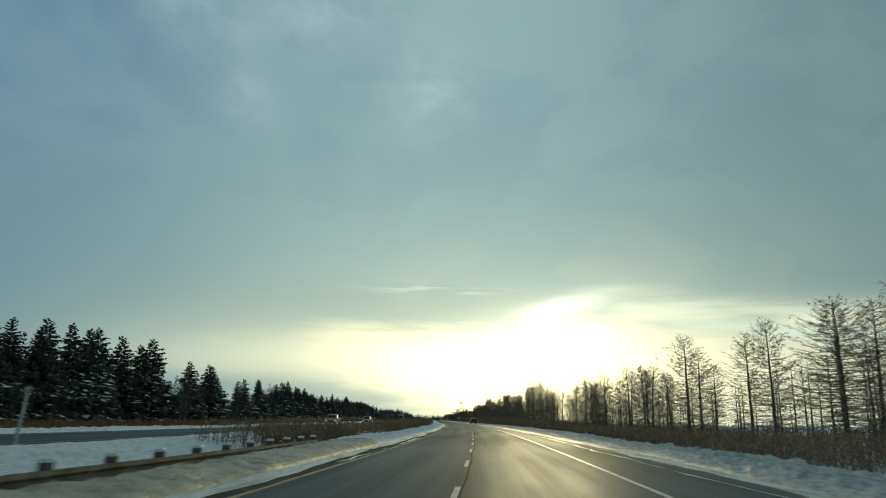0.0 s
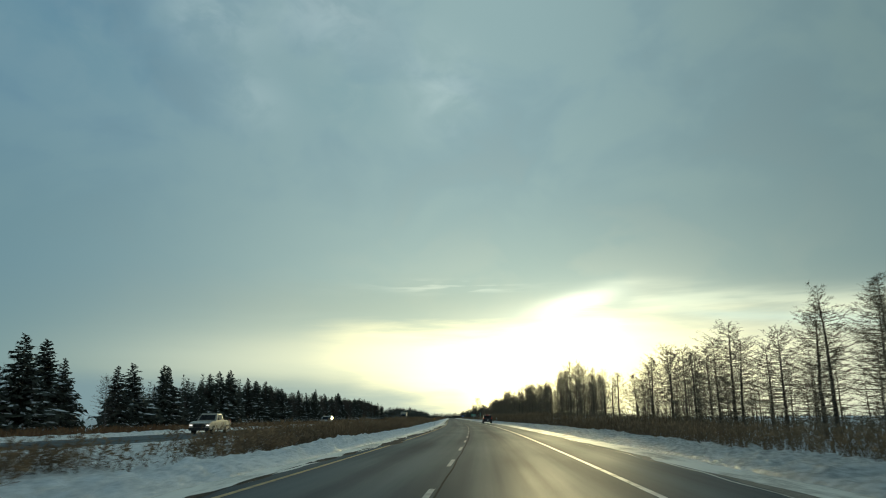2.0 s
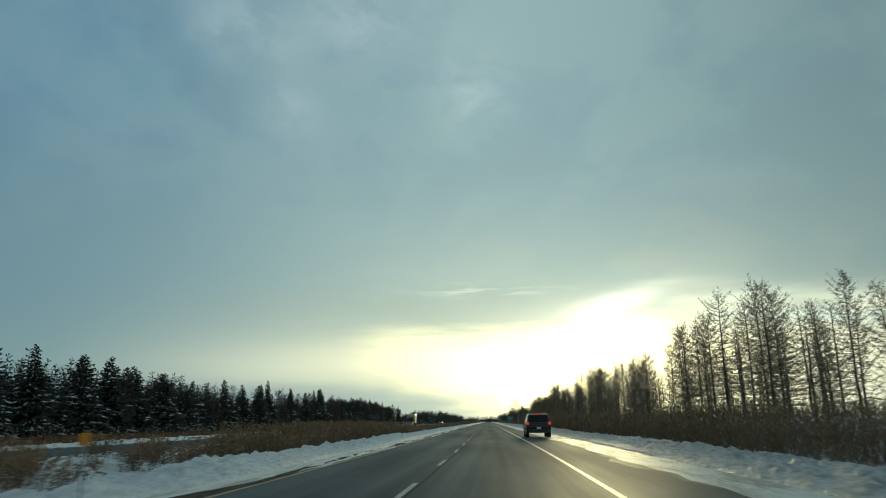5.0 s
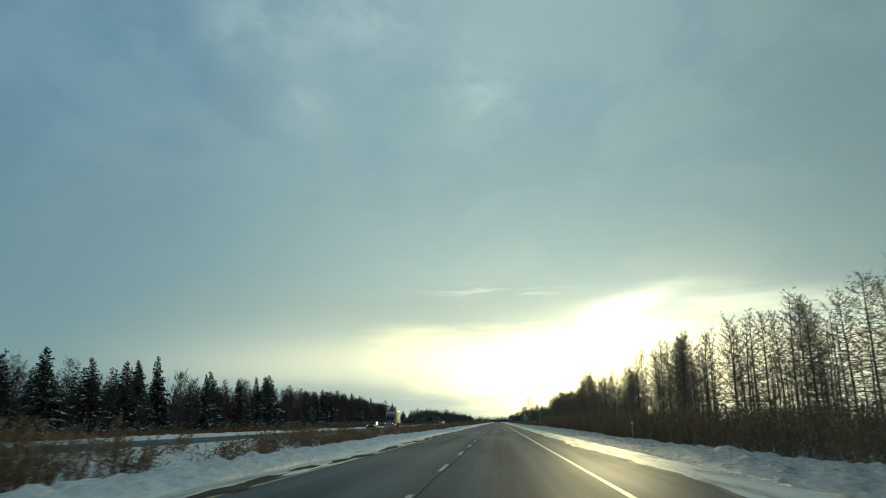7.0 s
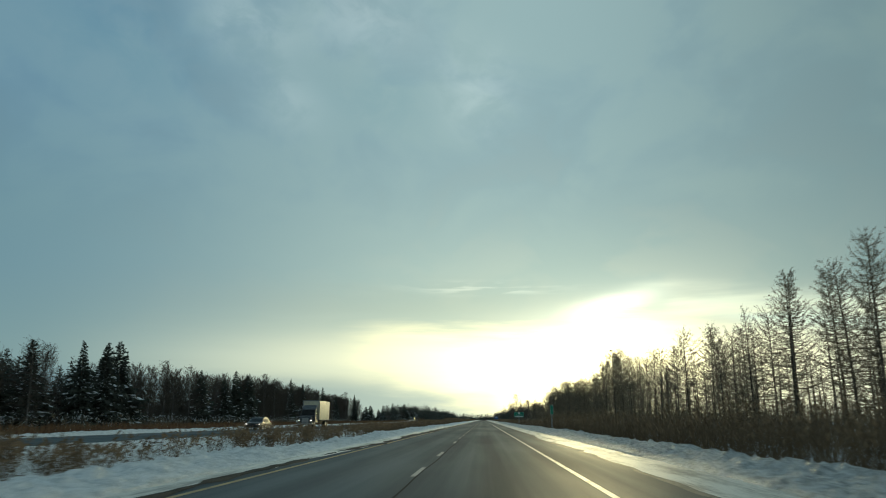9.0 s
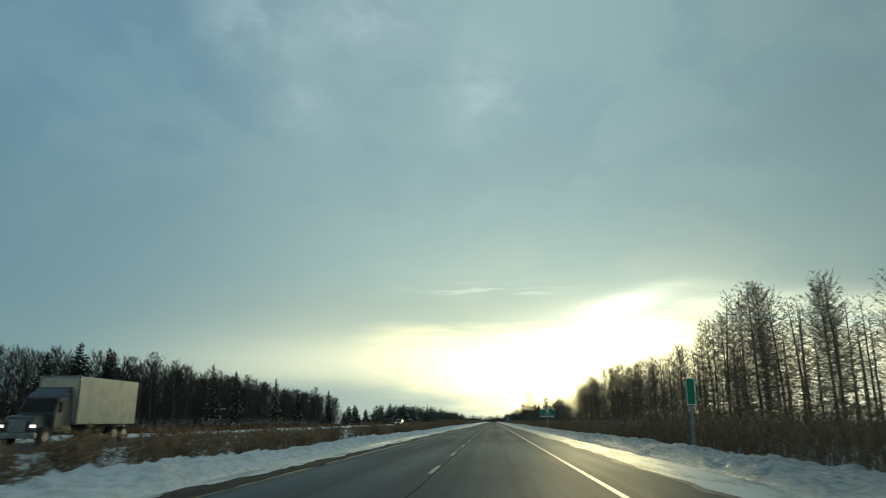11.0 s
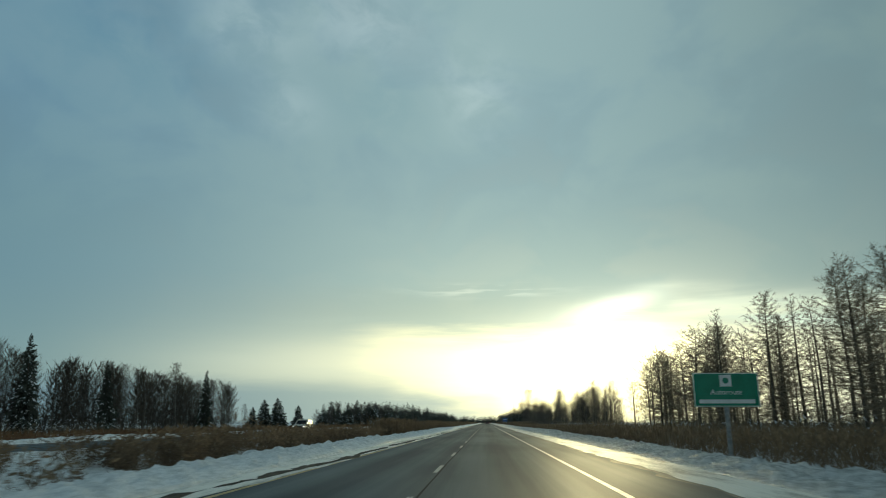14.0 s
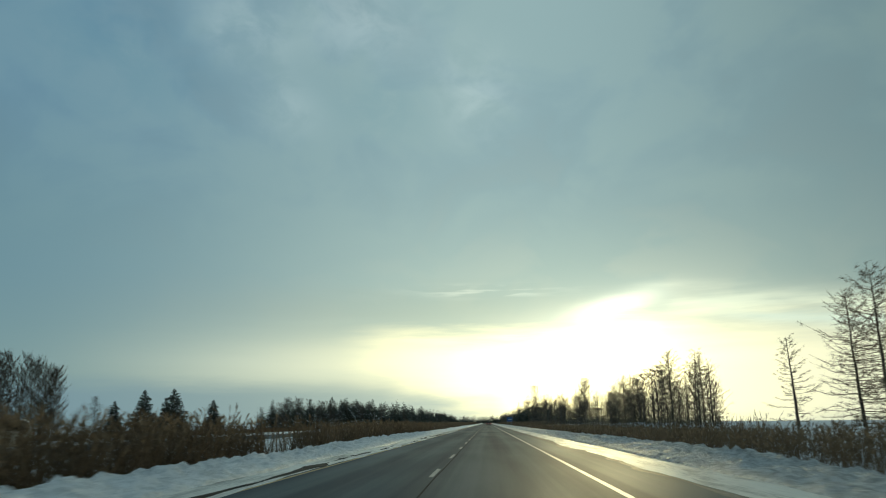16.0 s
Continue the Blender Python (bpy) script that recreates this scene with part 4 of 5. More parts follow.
wood("far_mixed_wood", THIN_SPRUCE + THIN_LEAFY, scatter(702, 740, 1.2, -60, -53, 4.5, 9.8, 12, -0.37, 20) + scatter(740, 830, 1.4, -64, -53, 6, 11.8, 12, -0.37, 10) + scatter(830, 910, 1.6, -68, -53, 8, 13.5, 12, -0.37, 13), [S, S, B, B], "dark clump of spruces and bare trees beside the oncoming lanes", 1.35)
wood("distant_wood", FAR_SPRUCE + FAR_LEAFY, scatter(925, 1700, 2.5, -80, -50, 10, 16, 12, -0.37, 12), [S, S, B], "distant dark wood along the oncoming lanes", 1.5)


# ---- reeds, dead grass and brush ----
def stalks(name, zones, material, head, label, thick=0.012, seed=1, leafy=True, stoop=0.14):
    """Dry stalks with leaves and a plume. zones: along from, to, off from, to, per square metre, height, floor, patchiness."""
    rng = np.random.default_rng(seed)
    pos, tall = [], []
    for y0, y1, o0, o1, dense, high, floor, patchy in zones:
        n = int((y1 - y0) * (o1 - o0) * dense)
        y, o = rng.uniform(y0, y1, n), rng.uniform(o0, o1, n)
        clump = 0.6 * rumple(o, y, 4.5, seed + 5) + 0.6 * rumple(o, y, 1.6, seed + 9)
        keep = rng.uniform(-0.5, 0.5, n) < (clump + 1.0 - 2.0 * patchy) * (3.0 if patchy > 0.4 else 1.0 if patchy > 0.12 else 9.0)
        y, o, clump = y[keep], o[keep], clump[keep]
        pos.append(np.stack([o + road_x(y), y, np.full(len(y), floor)], -1))
        tall.append(high * rng.uniform(0.5, 1.12, len(y)) * (1 + 0.16 * clump) * np.where(patchy > 0.5, rng.uniform(0.5, 1.0, len(y)), 1.0))
    p, h = np.concatenate(pos), np.concatenate(tall)
    n = len(h)
    tilt = rng.normal(size=(n, 2)) * stoop
    a = rng.uniform(0, 6.283, n)
    side = np.stack([np.cos(a), np.sin(a), np.zeros(n)], -1)
    tip = p + np.stack([tilt[:, 0] * h, tilt[:, 1] * h, h], -1)
    w = (thick * rng.uniform(0.7, 1.4, n))[:, None]
    quad = np.stack([p - side * w, p + side * w, tip + side * w * 0.5, tip - side * w * 0.5], 1)
    sets, mats = [quad], [np.zeros(n, int)]
    if leafy:
        for _ in range(2):
            f = rng.uniform(0.2, 0.9, n)[:, None]
            r = p + (tip - p) * f
            b = rng.uniform(0, 6.283, n)
            d = np.stack([np.cos(b), np.sin(b), rng.uniform(-0.5, 0.9, n)], -1) * (rng.uniform(0.15, 0.34, n) * h)[:, None]
            s = np.stack([-np.sin(b), np.cos(b), np.zeros(n)], -1) * w * 1.6
            sets.append(np.stack([r, r + d * 0.4 + s, r + d, r + d * 0.4 - s], 1))
            mats.append(np.zeros(n, int))
    if head:
        nod = np.stack([rng.normal(size=n) * 0.1, rng.normal(size=n) * 0.1, np.full(n, -0.02)], -1)
        up = (tip - p) / h[:, None]
        size = rng.uniform(0.16, 0.30, n)[:, None]
        sets.append(np.stack([tip - up * 0.05, tip + up * size * 0.4 + side * 0.035 + nod * 0.4, tip + up * size + nod, tip + up * size * 0.4 - side * 0.035 + nod * 0.4], 1))
        mats.append(np.ones(n, int))
    v = np.concatenate(sets).reshape(-1, 3)
    me = bpy.data.meshes.new(name)
    count = len(v) // 4
    me.vertices.add(len(v))
    me.vertices.foreach_set("co", v.ravel())
    me.loops.add(len(v))
    me.loops.foreach_set("vertex_index", np.arange(len(v)))
    me.polygons.add(count)
    me.polygons.foreach_set("loop_start", np.arange(count) * 4)
    me.materials.append(material)
    me.materials.append(head or material)
    me.polygons.foreach_set("material_index", np.concatenate(mats))
    me.update(calc_edges=True)
    return tagged(new(name, me), label, "reeds", "", "stuff")


stalks("reeds_shoulder", [(-10, 130, 12.2, 22, 7, 1.2, -0.6, 0.15), (130, 180, 11.6, 23, 9, 1.7, -0.65, 0.05), (180, 420, 11.2, 20, 7, 2.3, -0.65, 0.0), (180, 420, 11.2, 13.4, 6, 1.5, -0.6, 0.0), (420, 480, 11.6, 19, 8, 1.4, -0.65, 0.15), (480, 560, 11.4, 21, 8, 1.4, -0.65, 0.1), (560, 700, 11.8, 22, 8, 1.1, -0.65, 0.1), (700, 1300, 12, 20, 1.5, 1.8, -0.6, 0.1)],
       REED, PLUME, "dense dry brown reeds in the roadside ditch", 0.013, 5, True, 0.27)
stalks("reeds_median", [(37, 56, -14.5, -8.6, 12, 1.3, -0.5, 0.3), (108, 146, -15.5, -8.2, 16, 1.25, -0.5, 0.28), (204, 246, -15.5, -8.0, 17, 1.5, -0.5, 0.12), (531, 552, -11.5, -7.9, 32, 1.75, -0.5, 0.0),
                        (560, 640, -10.5, -8.0, 24, 1.55, -0.5, 0.05), (595, 640, -15.5, -10.5, 12, 1.45, -0.5, 0.05), (640, 1300, -15, -8.3, 3.6, 1.6, -0.5, 0.2)],
       REED, PLUME, "dense brown reeds in the snowy median ditch", 0.018, 6, True, 0.26)
def weed_clumps(name, zones, label, seed):
    """Dead goldenrod and asters in bushy clumps: fanning stems, drooping sprigs and tufted heads. zones: along from, to, off from, to, clumps per square metre, height."""
    rng = np.random.default_rng(seed)
    base, reach = [], []
    for y0, y1, o0, o1, dense, high in zones:
        n = int((y1 - y0) * (o1 - o0) * dense)
        y, o = rng.uniform(y0, y1, n), rng.uniform(o0, o1, n)
        keep = rumple(o, y, 3.5, seed) + 0.7 * rumple(o, y, 9.0, seed + 1) > rng.uniform(-1.1, 0.5, n)
        y, o = y[keep], o[keep]
        for yy, oo in zip(y, o):
            stems = int(rng.integers(14, 44))
            spread, tall = rng.uniform(0.12, 0.42), high * rng.uniform(0.55, 1.15)
            drift = rng.normal(size=2) * 0.12 + (0.10, 0.0)
            at = np.stack([oo + float(road_x(yy)) + rng.normal(size=stems) * spread, yy + rng.normal(size=stems) * spread, np.full(stems, np.interp(oo, [-8.6, -7.0], [-0.62, -0.02]))], -1)
            fan = rng.normal(size=(stems, 2)) * 0.26 + drift
            h = tall * rng.uniform(0.55, 1.1, stems) + 0.12
            base.append(at)
            reach.append(np.stack([fan[:, 0] * h, fan[:, 1] * h, h], -1))
    p, r = np.concatenate(base), np.concatenate(reach)
    n = len(p)

    def strip(a, b, wide):
        t = rng.uniform(0, 6.283, len(a))
        e = np.stack([np.cos(t), np.sin(t), np.zeros(len(a))], -1) * wide
        return np.stack([a - e, a + e, b + 0.5 * e, b - 0.5 * e], 1)

    def tuft(c, d, wide):
        e = np.cross(d, rng.normal(size=d.shape))
        e = e / (np.linalg.norm(e, axis=1, keepdims=True) + 1e-9) * wide
        return np.stack([c, c + 0.45 * d + e, c + d, c + 0.45 * d - e], 1)

    sets, mats = [strip(p, p + r, 0.009)], [np.zeros(n, int)]
    size = np.linalg.norm(r, axis=1, keepdims=True)
    for _ in range(4):
        c = p + r * rng.uniform(0.3, 0.95, (n, 1))
        sets.append(tuft(c, (rng.normal(size=(n, 3)) * (0.6, 0.6, 0.5) + (0, 0, 0.1)) * size * 0.22, 0.016))
        mats.append(np.zeros(n, int))
    for _ in range(2):
        c = p + r * rng.uniform(0.9, 1.0, (n, 1))
        sets.append(tuft(c, (rng.normal(size=(n, 3)) * 0.5 + (0.3, 0, 0.35)) * 0.20, 0.038))
        mats.append(np.ones(n, int))
    v = np.concatenate(sets).reshape(-1, 3)
    me = bpy.data.meshes.new(name)
    me.vertices.add(len(v))
    me.vertices.foreach_set("co", v.ravel())
    me.loops.add(len(v))
    me.loops.foreach_set("vertex_index", np.arange(len(v)))
    me.polygons.add(len(v) // 4)
    me.polygons.foreach_set("loop_start", np.arange(len(v) // 4) * 4)
    me.materials.append(WEED)
    me.materials.append(PLUME)
    me.polygons.foreach_set("material_index", np.concatenate(mats))
    me.update(calc_edges=True)
    return tagged(new(name, me), label, "weeds", "", "stuff")


weed_clumps("weeds_median", [(58, 108, -14.5, -8.4, 0.5, 1.15), (144, 182, -16.3, -7.5, 0.5, 1.15), (182, 206, -16.3, -7.6, 0.7, 1.25), (244, 345, -15.5, -8.4, 0.42, 1.1), (345, 372, -15.5, -7.6, 0.45, 1.1),
                             (372, 415, -15.8, -7.4, 0.55, 1.2), (415, 442, -15.8, -7.6, 0.42, 1.1), (442, 474, -16, -7.8, 0.34, 1.1), (474, 533, -16.2, -7.5, 0.75, 1.3)],
            "clumps of dead brown weeds in the snowy median ditch", 6)
stalks("grass_oncoming", [(-10, 700, -45, -31.5, 5, 0.95, -0.5, 0.0), (700, 1300, -45, -31.5, 1, 1.1, -0.5, 0.0)], BROWN_GRASS, None, "belt of russet dead grass beyond the oncoming lanes", 0.045, 7, False)
stalks("brush", [(14, 92, 23, 38, 1.6, 1.8, -0.5, 0.2), (92, 205, 23, 36, 1.8, 1.9, -0.5, 0.2), (205, 400, 23, 36, 2.6, 2.8, -0.55, 0.12), (400, 570, 23, 36, 2.4, 1.7, -0.55, 0.2), (400, 564, 28, 38, 1.4, 3.2, -0.5, 0.1), (604, 700, 24, 36, 1.8, 2.4, -0.55, 0.2)], TWIG, None, "dark tangled brush under the bare larches", 0.03, 8, True, 0.3)
stalks("thicket", [(212, 310, -66, -55, 1.0, 4.0, -0.4, 0.1), (310, 500, -66, -55, 2.6, 4.5, -0.4, 0.1), (500, 612, -64, -55, 2.4, 3.4, -0.4, 0.1), (310, 500, -68, -56, 1.3, 8.0, -0.4, 0.0), (500, 600, -66, -56, 0.5, 7.0, -0.4, 0.0)], GREY_TWIG, None, "grey thicket of young stems under the bare trees", 0.032, 9, True, 0.2)
stalks("snowy_brush", [(172, 215, 16, 25, 2.2, 1.5, -0.6, 0.2), (255, 290, 19, 25, 1.6, 1.6, -0.6, 0.3), (400, 480, 20, 28, 1.0, 1.9, -0.6, 0.25), (480, 566, 22, 30, 0.8, 1.7, -0.6, 0.25), (575, 640, 20, 32, 1.6, 1.3, -0.55, 0.3), (230, 345, -55, -49, 1.0, 1.5, -0.4, 0.3), (358, 560, -55, -49, 1.6, 1.7, -0.4, 0.25)], TWIG, TREE_SNOW, "dark bent brush with snow on its tips", 0.02, 10, True, 0.7)

# ---- guard rail, marker posts and signs ----
def guard_rail():
    rail = thing("guard_rail", on_road(-6.0, 0, 0.0), "weathered steel guard rail half buried in snow", "guard rail")
    ys = np.arange(-44.0, 28.8, 1.9)
    prof = [(0.0, 0.40), (0.045, 0.38), (0.05, 0.32), (0.0, 0.27), (0.0, 0.235), (0.05, 0.185), (0.045, 0.12), (0.0, 0.09)]
    for y0, y1 in zip(ys[:-1:2], list(ys[2::2]) + [28.7]):
        bm = bmesh.new()
        ends = [[bm.verts.new((float(road_x(y)) - float(road_x(0)) + x, y, z)) for x, z in prof] for y in (y0, y1 + 0.1)]
        for i in range(len(prof) - 1):
            bm.faces.new((ends[0][i], ends[0][i + 1], ends[1][i + 1], ends[1][i]))
        bmesh.ops.solidify(bm, geom=bm.faces[:], thickness=0.006)
        ob = part("beam", bm, RUST_STEEL, rail)
        ob.matrix_world = Matrix.Translation((float(road_x(0)) - 6.0, 0, 0.0))
    for y in ys:
        ob = part("post", boxed(-0.09, 0.09, -0.075, 0.075, -0.6, 0.50, 0.012), POST_WOOD, rail)
        ob.matrix_world = on_road(-6.14, float(y))
        cap = part("snow_cap", boxed(-0.10, 0.10, -0.085, 0.085, 0.495, 0.565, 0.025), SNOW, ob, "rounded cap of snow")
        cap.matrix_world = ob.matrix_world


guard_rail()


def marker_post(off, y, floor, high, face, label, r=0.045):
    ob = thing("marker_post", on_road(off, y, floor), label, "marker")
    part("post", rod(bmesh.new(), (0, 0, -0.3), (0, 0, high), r, 10), STEEL, ob)
    part("reflector", boxed(-0.09, 0.09, -r - 0.02, -r - 0.002, high - 0.24, high - 0.04, 0.006), face, ob)
    return ob


leaning = marker_post(-16.4, 26.2, -0.25, 2.4, STEEL, "slim grey steel marker post leaning beside the oncoming lanes", 0.06)
leaning.matrix_world = leaning.matrix_world @ pose(0, 0, 0, 0, 6, 0)
marker_post(-4.95, 172.0, 0.0, 1.2, ORANGE, "thin marker stake with an orange plate by the median line", 0.016)
marker_post(-16.9, 362.0, -0.2, 1.3, SIGN_WHITE, "thin marker stake at the snowy edge of the oncoming lanes", 0.02)
marker_post(11.2, 279.0, -0.3, 1.5, SIGN_WHITE, "slim grey marker post in the roadside reeds")


def letters(text, size, material, parent, at):
    cu = bpy.data.curves.new("lettering", "FONT")
    cu.body, cu.size, cu.align_x, cu.extrude = text, size, "CENTER", 0.003
    tmp = bpy.data.objects.new("lettering", cu)
    scene.collection.objects.link(tmp)
    me = bpy.data.meshes.new_from_object(tmp.evaluated_get(bpy.context.evaluated_depsgraph_get()))
    bpy.data.objects.remove(tmp)
    me.materials.clear()
    me.materials.append(material)
    me.name = "lettering"
    ob = child("lettering", me, parent)
    ob.matrix_local = pose(*at, 90, 0, 0)
    return ob


def road_sign(off, y, wide, z0, z1, posts, label, floor=-0.5, sheet=GREEN):
    ob = thing("road_sign", on_road(off, y, 0.0), label, "road sign")
    bm = boxed(-wide / 2, wide / 2, -0.02, 0.02, z0, z1, 0.01)
    part("panel", bm, sheet, ob)
    e = 0.025
    bm = bmesh.new()
    for x0, x1, a, b in ((-wide / 2 + 0.02, wide / 2 - 0.02, z0 + 0.02, z0 + 0.02 + e), (-wide / 2 + 0.02, wide / 2 - 0.02, z1 - 0.02 - e, z1 - 0.02), (-wide / 2 + 0.02, -wide / 2 + 0.02 + e, z0 + 0.05, z1 - 0.05), (wide / 2 - 0.02 - e, wide / 2 - 0.02, z0 + 0.05, z1 - 0.05)):
        box(bm, x0, x1, -0.026, -0.021, a, b)
    part("border", bm, SIGN_WHITE, ob)
    for x in posts:
        part("post", rod(bmesh.new(), (x, 0.12, floor - 0.3), (x, 0.12, z1 - 0.1), 0.095, 12), STEEL, ob)
    return ob


big_sign = road_sign(11.2, 485.6, 2.65, 1.86, 3.24, (0.0,), "large green motorway name sign with white lettering")
part("emblem", boxed(-0.24, 0.24, -0.027, -0.021, 2.68, 3.16, 0.002), SIGN_WHITE, big_sign, "white square emblem")
part("emblem_shape", rod(bmesh.new(), (0, -0.032, 2.92), (0, -0.026, 2.92), 0.13, 8), GREEN, big_sign)
letters("Autoroute", 0.30, SIGN_WHITE, big_sign, (0, -0.024, 2.36))
part("name_bar", boxed(-1.12, 1.12, -0.027, -0.021, 2.0, 2.16, 0.002), SIGN_WHITE, big_sign, "white bar of unread lettering")
road_sign(11.2, 393.0, 0.46, 2.0, 3.3, (0.0,), "narrow upright green kilometre sign on a post")
far_sign = road_sign(11.6, 850.0, 2.6, 1.6, 3.6, (-0.8, 0.8), "blue service sign beside the distant shoulder", sheet=BLUE)
part("name_bar", boxed(-0.9, 0.9, -0.027, -0.021, 2.5, 2.75, 0.002), SIGN_WHITE, far_sign)


# ---- vehicles ----
def shell(profile, half, top_half, z_split, inset=0.06):
    """A closed body from a side outline (y, z): above z_split the sides lean in."""
    bm = bmesh.new()
    top = max(z for _, z in profile)

    def reach(z):
        return half if z <= z_split else half + (top_half - half) * (z - z_split) / max(top - z_split, 0.01)

    sides = [[bm.verts.new((s * reach(z), y, z)) for y, z in profile] for s in (-1, 1)]
    n = len(profile)
    bm.faces.new(sides[0])
    bm.faces.new(sides[1][::-1])
    for i in range(n):
        j = (i + 1) % n
        bm.faces.new((sides[0][i], sides[1][i], sides[1][j], sides[0][j]))
    bmesh.ops.recalc_face_normals(bm, faces=bm.faces[:])
    bmesh.ops.bevel(bm, geom=bm.edges[:], offset=inset, segments=2, profile=0.6, affect="EDGES", clamp_overlap=True)
    return bm


def wheel_on(ob, x, y, r, wide=0.24):
    tyre = part("wheel", rod(bmesh.new(), (x - wide / 2, y, r), (x + wide / 2, y, r), r, 22), TYRE, ob)
    s = 1 if x > 0 else -1
    rim = part("rim", rod(bmesh.new(), (x + s * (wide / 2 - 0.03), y, r), (x + s * (wide / 2 + 0.012), y, r), r * 0.62, 16), RIM, tyre)
    return rim


def vehicle(name, m, label, colour, style, lamps_on=True, braking=False):
    ob = thing(name, m, label, "truck" if style == "pickup" else "car")
    lacquer = paint(name + "_paint", colour)
    if style == "pickup":
        ln, half, high, bonnet, r = 2.85, 0.98, 1.88, 1.12, 0.39
        body = [(-ln, 0.50), (-ln, 1.22), (-0.85, 1.24), (1.05, 1.20), (2.3, 1.14), (ln, 1.0), (ln, 0.45), (1.0, 0.36), (-1.0, 0.36)]
        cabin = [(-0.95, 1.2), (-0.75, high), (0.45, high), (1.15, 1.2)]
    elif style == "suv":
        ln, half, high, bonnet, r = 2.35, 0.93, 1.76, 1.05, 0.36
        body = [(-ln, 0.50), (-ln - 0.03, 0.8), (-ln + 0.05, 1.12), (1.0, 1.10), (2.05, 1.0), (ln, 0.82), (ln, 0.42), (1.0, 0.32), (-1.0, 0.32)]
        cabin = [(-ln + 0.10, 1.08), (-ln + 0.35, high - 0.05), (-1.2, high), (0.25, high), (1.15, 1.06)]
    else:
        ln, half, high, bonnet, r = 2.25, 0.89, 1.46, 0.95, 0.32
        body = [(-ln, 0.42), (-ln, 0.88), (-1.6, 0.98), (0.9, 0.92), (2.0, 0.80), (ln, 0.62), (ln, 0.34), (1.0, 0.26), (-1.0, 0.26)]
        cabin = [(-1.75, 0.94), (-1.0, high), (0.1, high), (1.15, 0.90)]
    part("body", shell(body, half, half * 0.97, 0.8, 0.05), lacquer, ob, smooth=False)
    z0 = min(z for _, z in cabin)
    part("cabin", shell(cabin, half * 0.95, half * 0.78, z0, 0.05), lacquer, ob)
    # glass stands a few millimetres proud of the cabin
    y_back, y_front = cabin[0][0], cabin[-1][0]
    t_back, t_front = cabin[1][0], cabin[-2][0]
    lo, hi = z0 + 0.08, high - 0.14
    f0, f1 = (lo - z0) / (high - z0), (hi - z0) / (high - z0)

    def edge(a, b, f):
        return a + (b - a) * f

    for s, nm in ((-1, "side_window"), (1, "side_window")):
        bm = bmesh.new()
        w0, w1 = half * 0.95 + 0.004, half * 0.78 + 0.004
        pts = [(edge(y_back, t_back, f0) + 0.2, lo), (edge(y_back, t_back, f1) + 0.2, hi), (edge(y_front, t_front, f1) - 0.15, hi), (edge(y_front, t_front, f0) - 0.15, lo)]
        bm.faces.new([bm.verts.new((s * edge(w0, w1, (z - z0) / (high - z0)), y, z)) for y, z in pts])
        bmesh.ops.solidify(bm, geom=bm.faces[:], thickness=0.006)
        part(nm, bm, GLASS, ob)
    for yb, yt, nm, sg in ((y_back, t_back, "rear_window", -1), (y_front, t_front, "windscreen", 1)):
        bm = bmesh.new()
        wa, wb = half * 0.78, half * 0.68
        gap = sg * 0.012
        a0, a1 = edge(yb, yt, f0) + gap, edge(yb, yt, f1) + gap
        bm.faces.new([bm.verts.new(p) for p in ((-wa, a0, lo), (wa, a0, lo), (wb, a1, hi), (-wb, a1, hi))])
        bmesh.ops.solidify(bm, geom=bm.faces[:], thickness=0.006)
        part(nm, bm, GLASS, ob)
    part("bumper", boxed(-half + 0.03, half - 0.03, ln - 0.05, ln + 0.07, 0.34, 0.58, 0.03), TRIM, ob)
    part("bumper", boxed(-half + 0.03, half - 0.03, -ln - 0.08, -ln + 0.05, 0.38, 0.62, 0.03), TRIM, ob)
    part("grille", boxed(-half * 0.55, half * 0.55, ln - 0.03, ln + 0.03, 0.60, bonnet * 0.82, 0.01), TRIM, ob)
    for s in (-1, 1):
        part("headlight", boxed(s * half * 0.80 - 0.13, s * half * 0.80 + 0.13, ln - 0.08, ln + 0.035, bonnet * 0.68, bonnet * 0.68 + 0.10, 0.02), HEAD if lamps_on else RIM, ob)
        zt = z0 - 0.24
        part("tail_light", boxed(s * (half - 0.10) - 0.09, s * (half - 0.10) + 0.09, -ln - 0.05, -ln + 0.1, zt + (0.12 if style == "suv" else 0.0), zt + 0.34, 0.02), TAIL if braking else paint(name + "_lens", (0.25, 0.01, 0.01)), ob)
        part("mirror", boxed(s * (half + 0.02) - 0.03, s * (half + 0.02) + 0.16 * (s > 0) - 0.13 * (s < 0) + 0.03 * (s < 0), y_front - 0.35, y_front - 0.22, z0 + 0.02, z0 + 0.2, 0.02), TRIM, ob)
        for y in (-ln * 0.60, ln * 0.62):
            wheel_on(ob, s * (half - 0.10), y, r)
    if style in ("suv",):
        for s in (-1, 1):
            part("roof_rail", rod(bmesh.new(), (s * half * 0.72, -1.7, high + 0.04), (s * half * 0.72, 0.1, high + 0.04), 0.022, 8), STEEL, ob)
        if braking:
            part("brake_light", boxed(-0.2, 0.2, -ln + 0.16, -ln + 0.3, high - 0.07, high - 0.02, 0.008), TAIL, ob)
    part("number_plate", boxed(-0.16, 0.16, -ln - 0.10, -ln - 0.07, 0.62, 0.78, 0.004), SIGN_WHITE, ob)
    if style == "pickup":
        bm = bmesh.new()
        rng = random.Random(3)
        for _ in range(16):
            x, y = rng.uniform(-0.6, 0.6), rng.uniform(-2.4, -1.2)
            rod(bm, (x, y, 1.15), (x + rng.uniform(-0.3, 0.3), y + rng.uniform(-0.4, 0.4), rng.uniform(1.35, 1.75)), 0.05, 6, 0.02)
        part("cargo", bm, PLUME, ob, "tan bundled load standing in the open bed")
    return ob


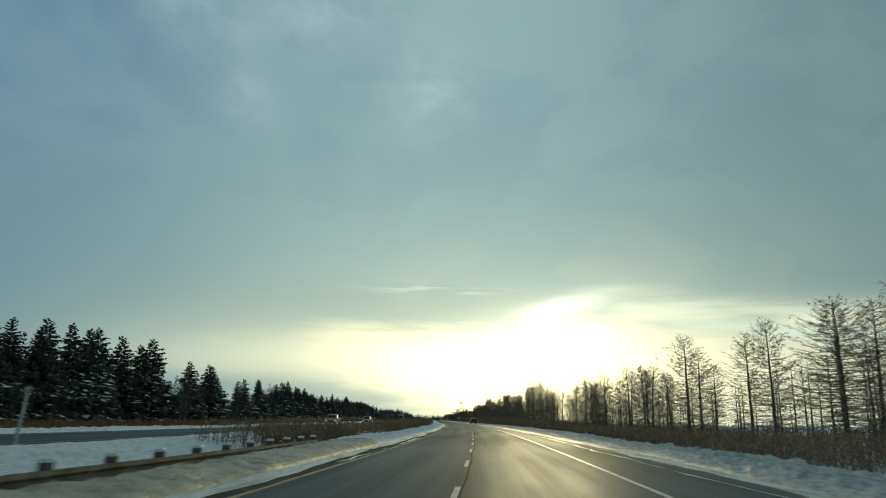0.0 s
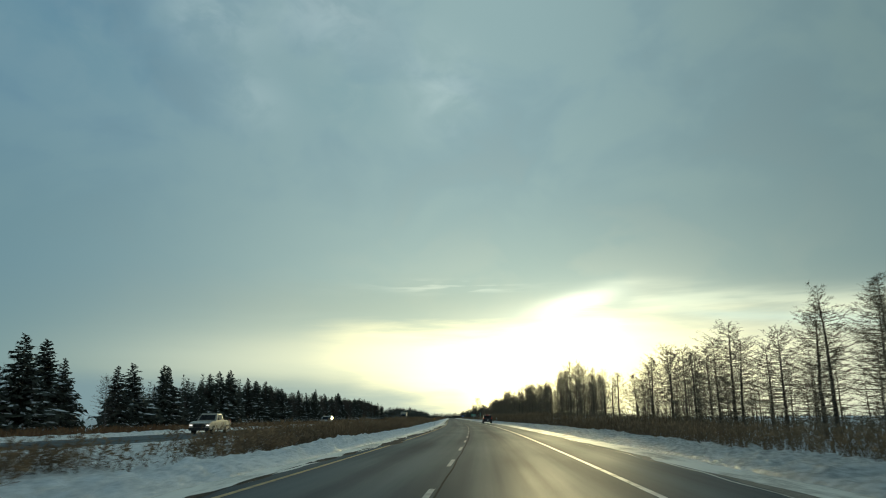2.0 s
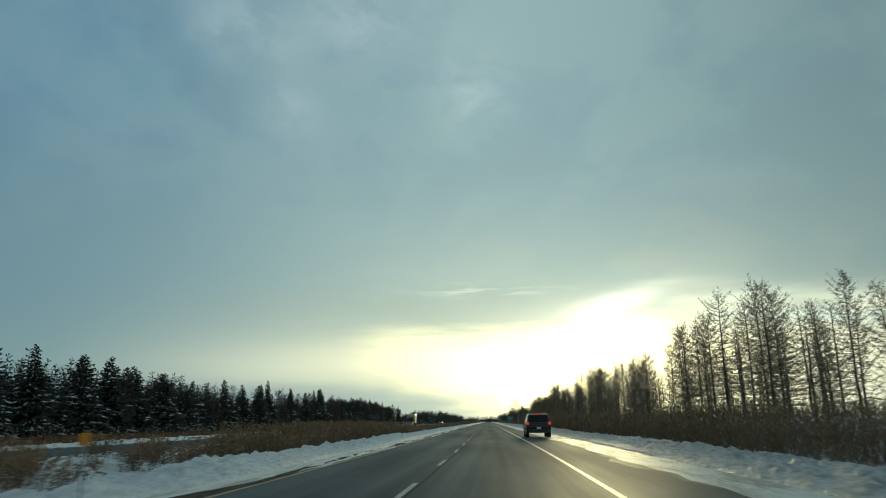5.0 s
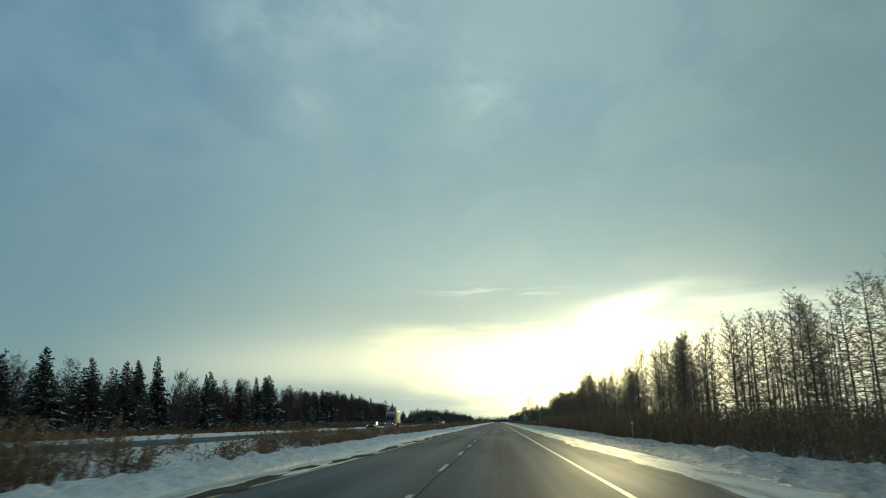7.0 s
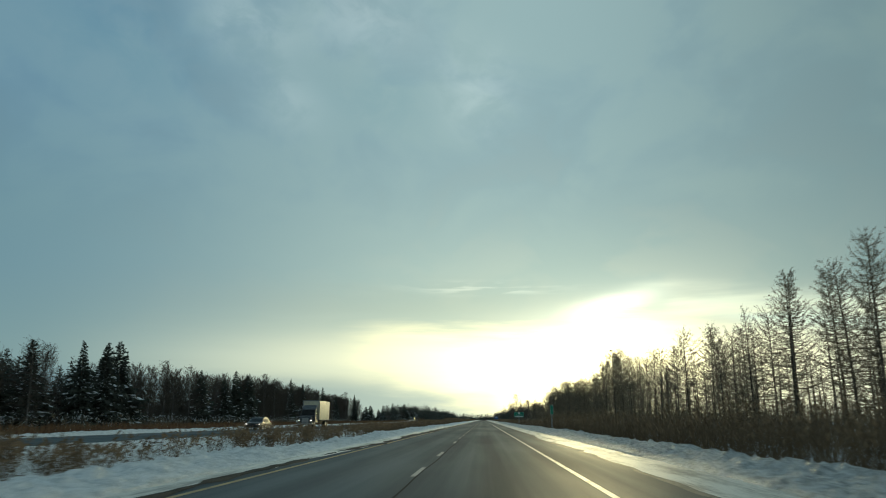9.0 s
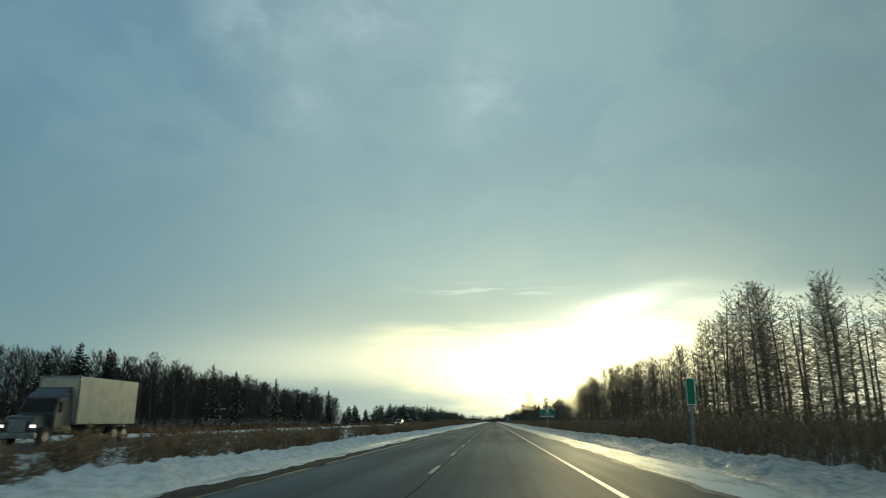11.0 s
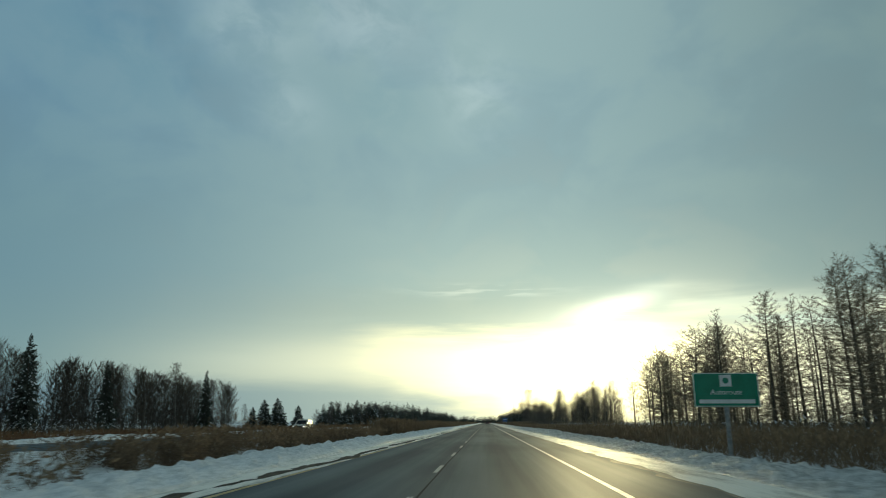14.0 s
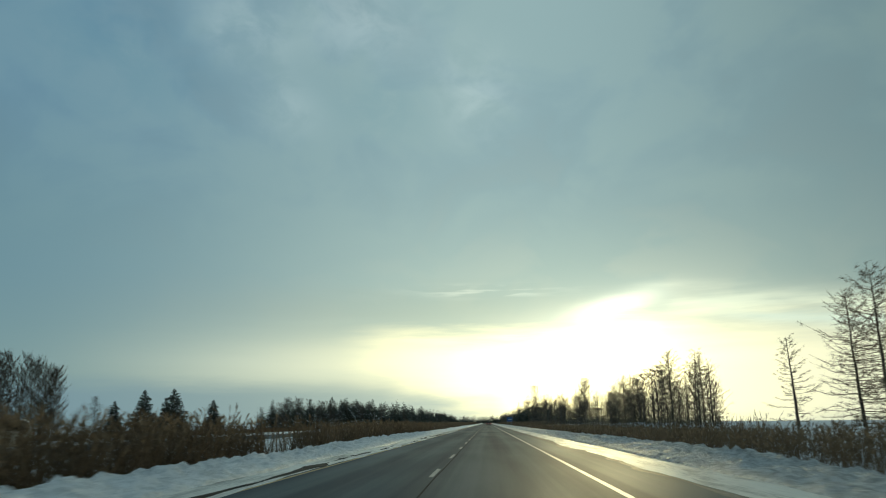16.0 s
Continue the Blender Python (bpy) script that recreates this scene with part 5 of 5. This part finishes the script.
vehicle("parked_suv", on_road(5.2, 217.5, 0.0), "black sport utility vehicle stopped on the shoulder, brake lights lit", (0.020, 0.018, 0.018), "suv", False, True)
vehicle("pickup_truck", on_road(-24.6, 132.0, -0.12, 180), "pale beige pickup truck with a loaded open bed", (0.42, 0.39, 0.33), "pickup")
vehicle("silver_suv", on_road(-24.6, 191.0, -0.12, 180), "silver sport utility vehicle with lit headlights", (0.40, 0.40, 0.39), "suv")
vehicle("dark_car", on_road(-24.6, 374.0, -0.12, 180), "dark grey saloon car with lit headlights", (0.05, 0.05, 0.055), "car")
vehicle("beige_suv", on_road(-24.6, 556.0, -0.12, 180), "pale beige sport utility vehicle with lit headlights", (0.52, 0.50, 0.44), "suv")
vehicle("far_car", on_road(1.9, 840.0, 0.0), "small dark car far ahead in the lane", (0.03, 0.03, 0.035), "car", False, True)


def box_truck(m):
    ob = thing("box_truck", m, "conventional truck with a pale tall cargo box, headlights lit", "truck")
    cab = paint("truck_cab_paint", (0.06, 0.065, 0.075))
    side = paint("truck_box_paint", (0.66, 0.62, 0.48))
    part("cargo_box", boxed(-1.28, 1.28, -5.4, 1.5, 1.15, 3.95, 0.03), side, ob, "pale cream cargo box")
    bm = bmesh.new()
    for x0, x1, y0, y1, a, b in ((-1.31, 1.31, 1.47, 1.56, 3.88, 3.99), (-1.31, 1.31, 1.47, 1.56, 1.12, 1.24), (-1.31, -1.2, 1.47, 1.56, 1.24, 3.88), (1.2, 1.31, 1.47, 1.56, 1.24, 3.88)):
        box(bm, x0, x1, y0, y1, a, b, 0.01)
    part("box_frame", bm, RIM, ob)
    part("chassis", boxed(-0.45, 0.45, -5.2, 4.6, 0.62, 1.16, 0.03), TRIM, ob)
    part("cab", shell([(1.75, 0.7), (1.75, 2.75), (2.9, 2.75), (3.45, 1.75), (3.45, 0.7)], 1.15, 1.02, 1.6, 0.06), cab, ob)
    part("bonnet", shell([(3.4, 0.6), (3.4, 1.78), (4.75, 1.58), (4.95, 1.3), (4.95, 0.6)], 0.92, 0.75, 1.1, 0.06), cab, ob)
    part("roof_fairing", shell([(1.75, 2.7), (1.75, 3.3), (2.0, 3.3), (2.95, 2.7)], 1.05, 0.95, 2.9, 0.05), cab, ob)
    bm = bmesh.new()
    bm.faces.new([bm.verts.new(p) for p in ((-0.98, 3.45, 1.85), (0.98, 3.45, 1.85), (0.9, 3.05, 2.6), (-0.9, 3.05, 2.6))])
    bmesh.ops.solidify(bm, geom=bm.faces[:], thickness=0.008)
    part("windscreen", bm, GLASS, ob)
    part("grille", boxed(-0.5, 0.5, 4.93, 5.0, 0.75, 1.4, 0.02), RIM, ob)
    part("bumper", boxed(-1.15, 1.15, 4.85, 5.1, 0.4, 0.72, 0.04), STEEL, ob)
    for s in (-1, 1):
        part("headlight", boxed(s * 0.86 - 0.10, s * 0.86 + 0.10, 4.75, 4.99, 0.98, 1.14, 0.03), HEAD, ob)
        part("mirror", boxed(s * 1.3 - 0.1, s * 1.3 + 0.1, 3.2, 3.3, 1.8, 2.4, 0.02), TRIM, ob)
        part("exhaust_stack", rod(bmesh.new(), (s * 0.95, 1.68, 0.9), (s * 0.95, 1.68, 3.3), 0.07, 10), RIM, ob)
        wheel_on(ob, s * 1.0, 4.1, 0.5, 0.3)
        for y in (-4.2, -3.0):
            wheel_on(ob, s * 0.98, y, 0.5, 0.5)
    return ob


box_truck(on_road(-24.4, 400.0, -0.12, 180))
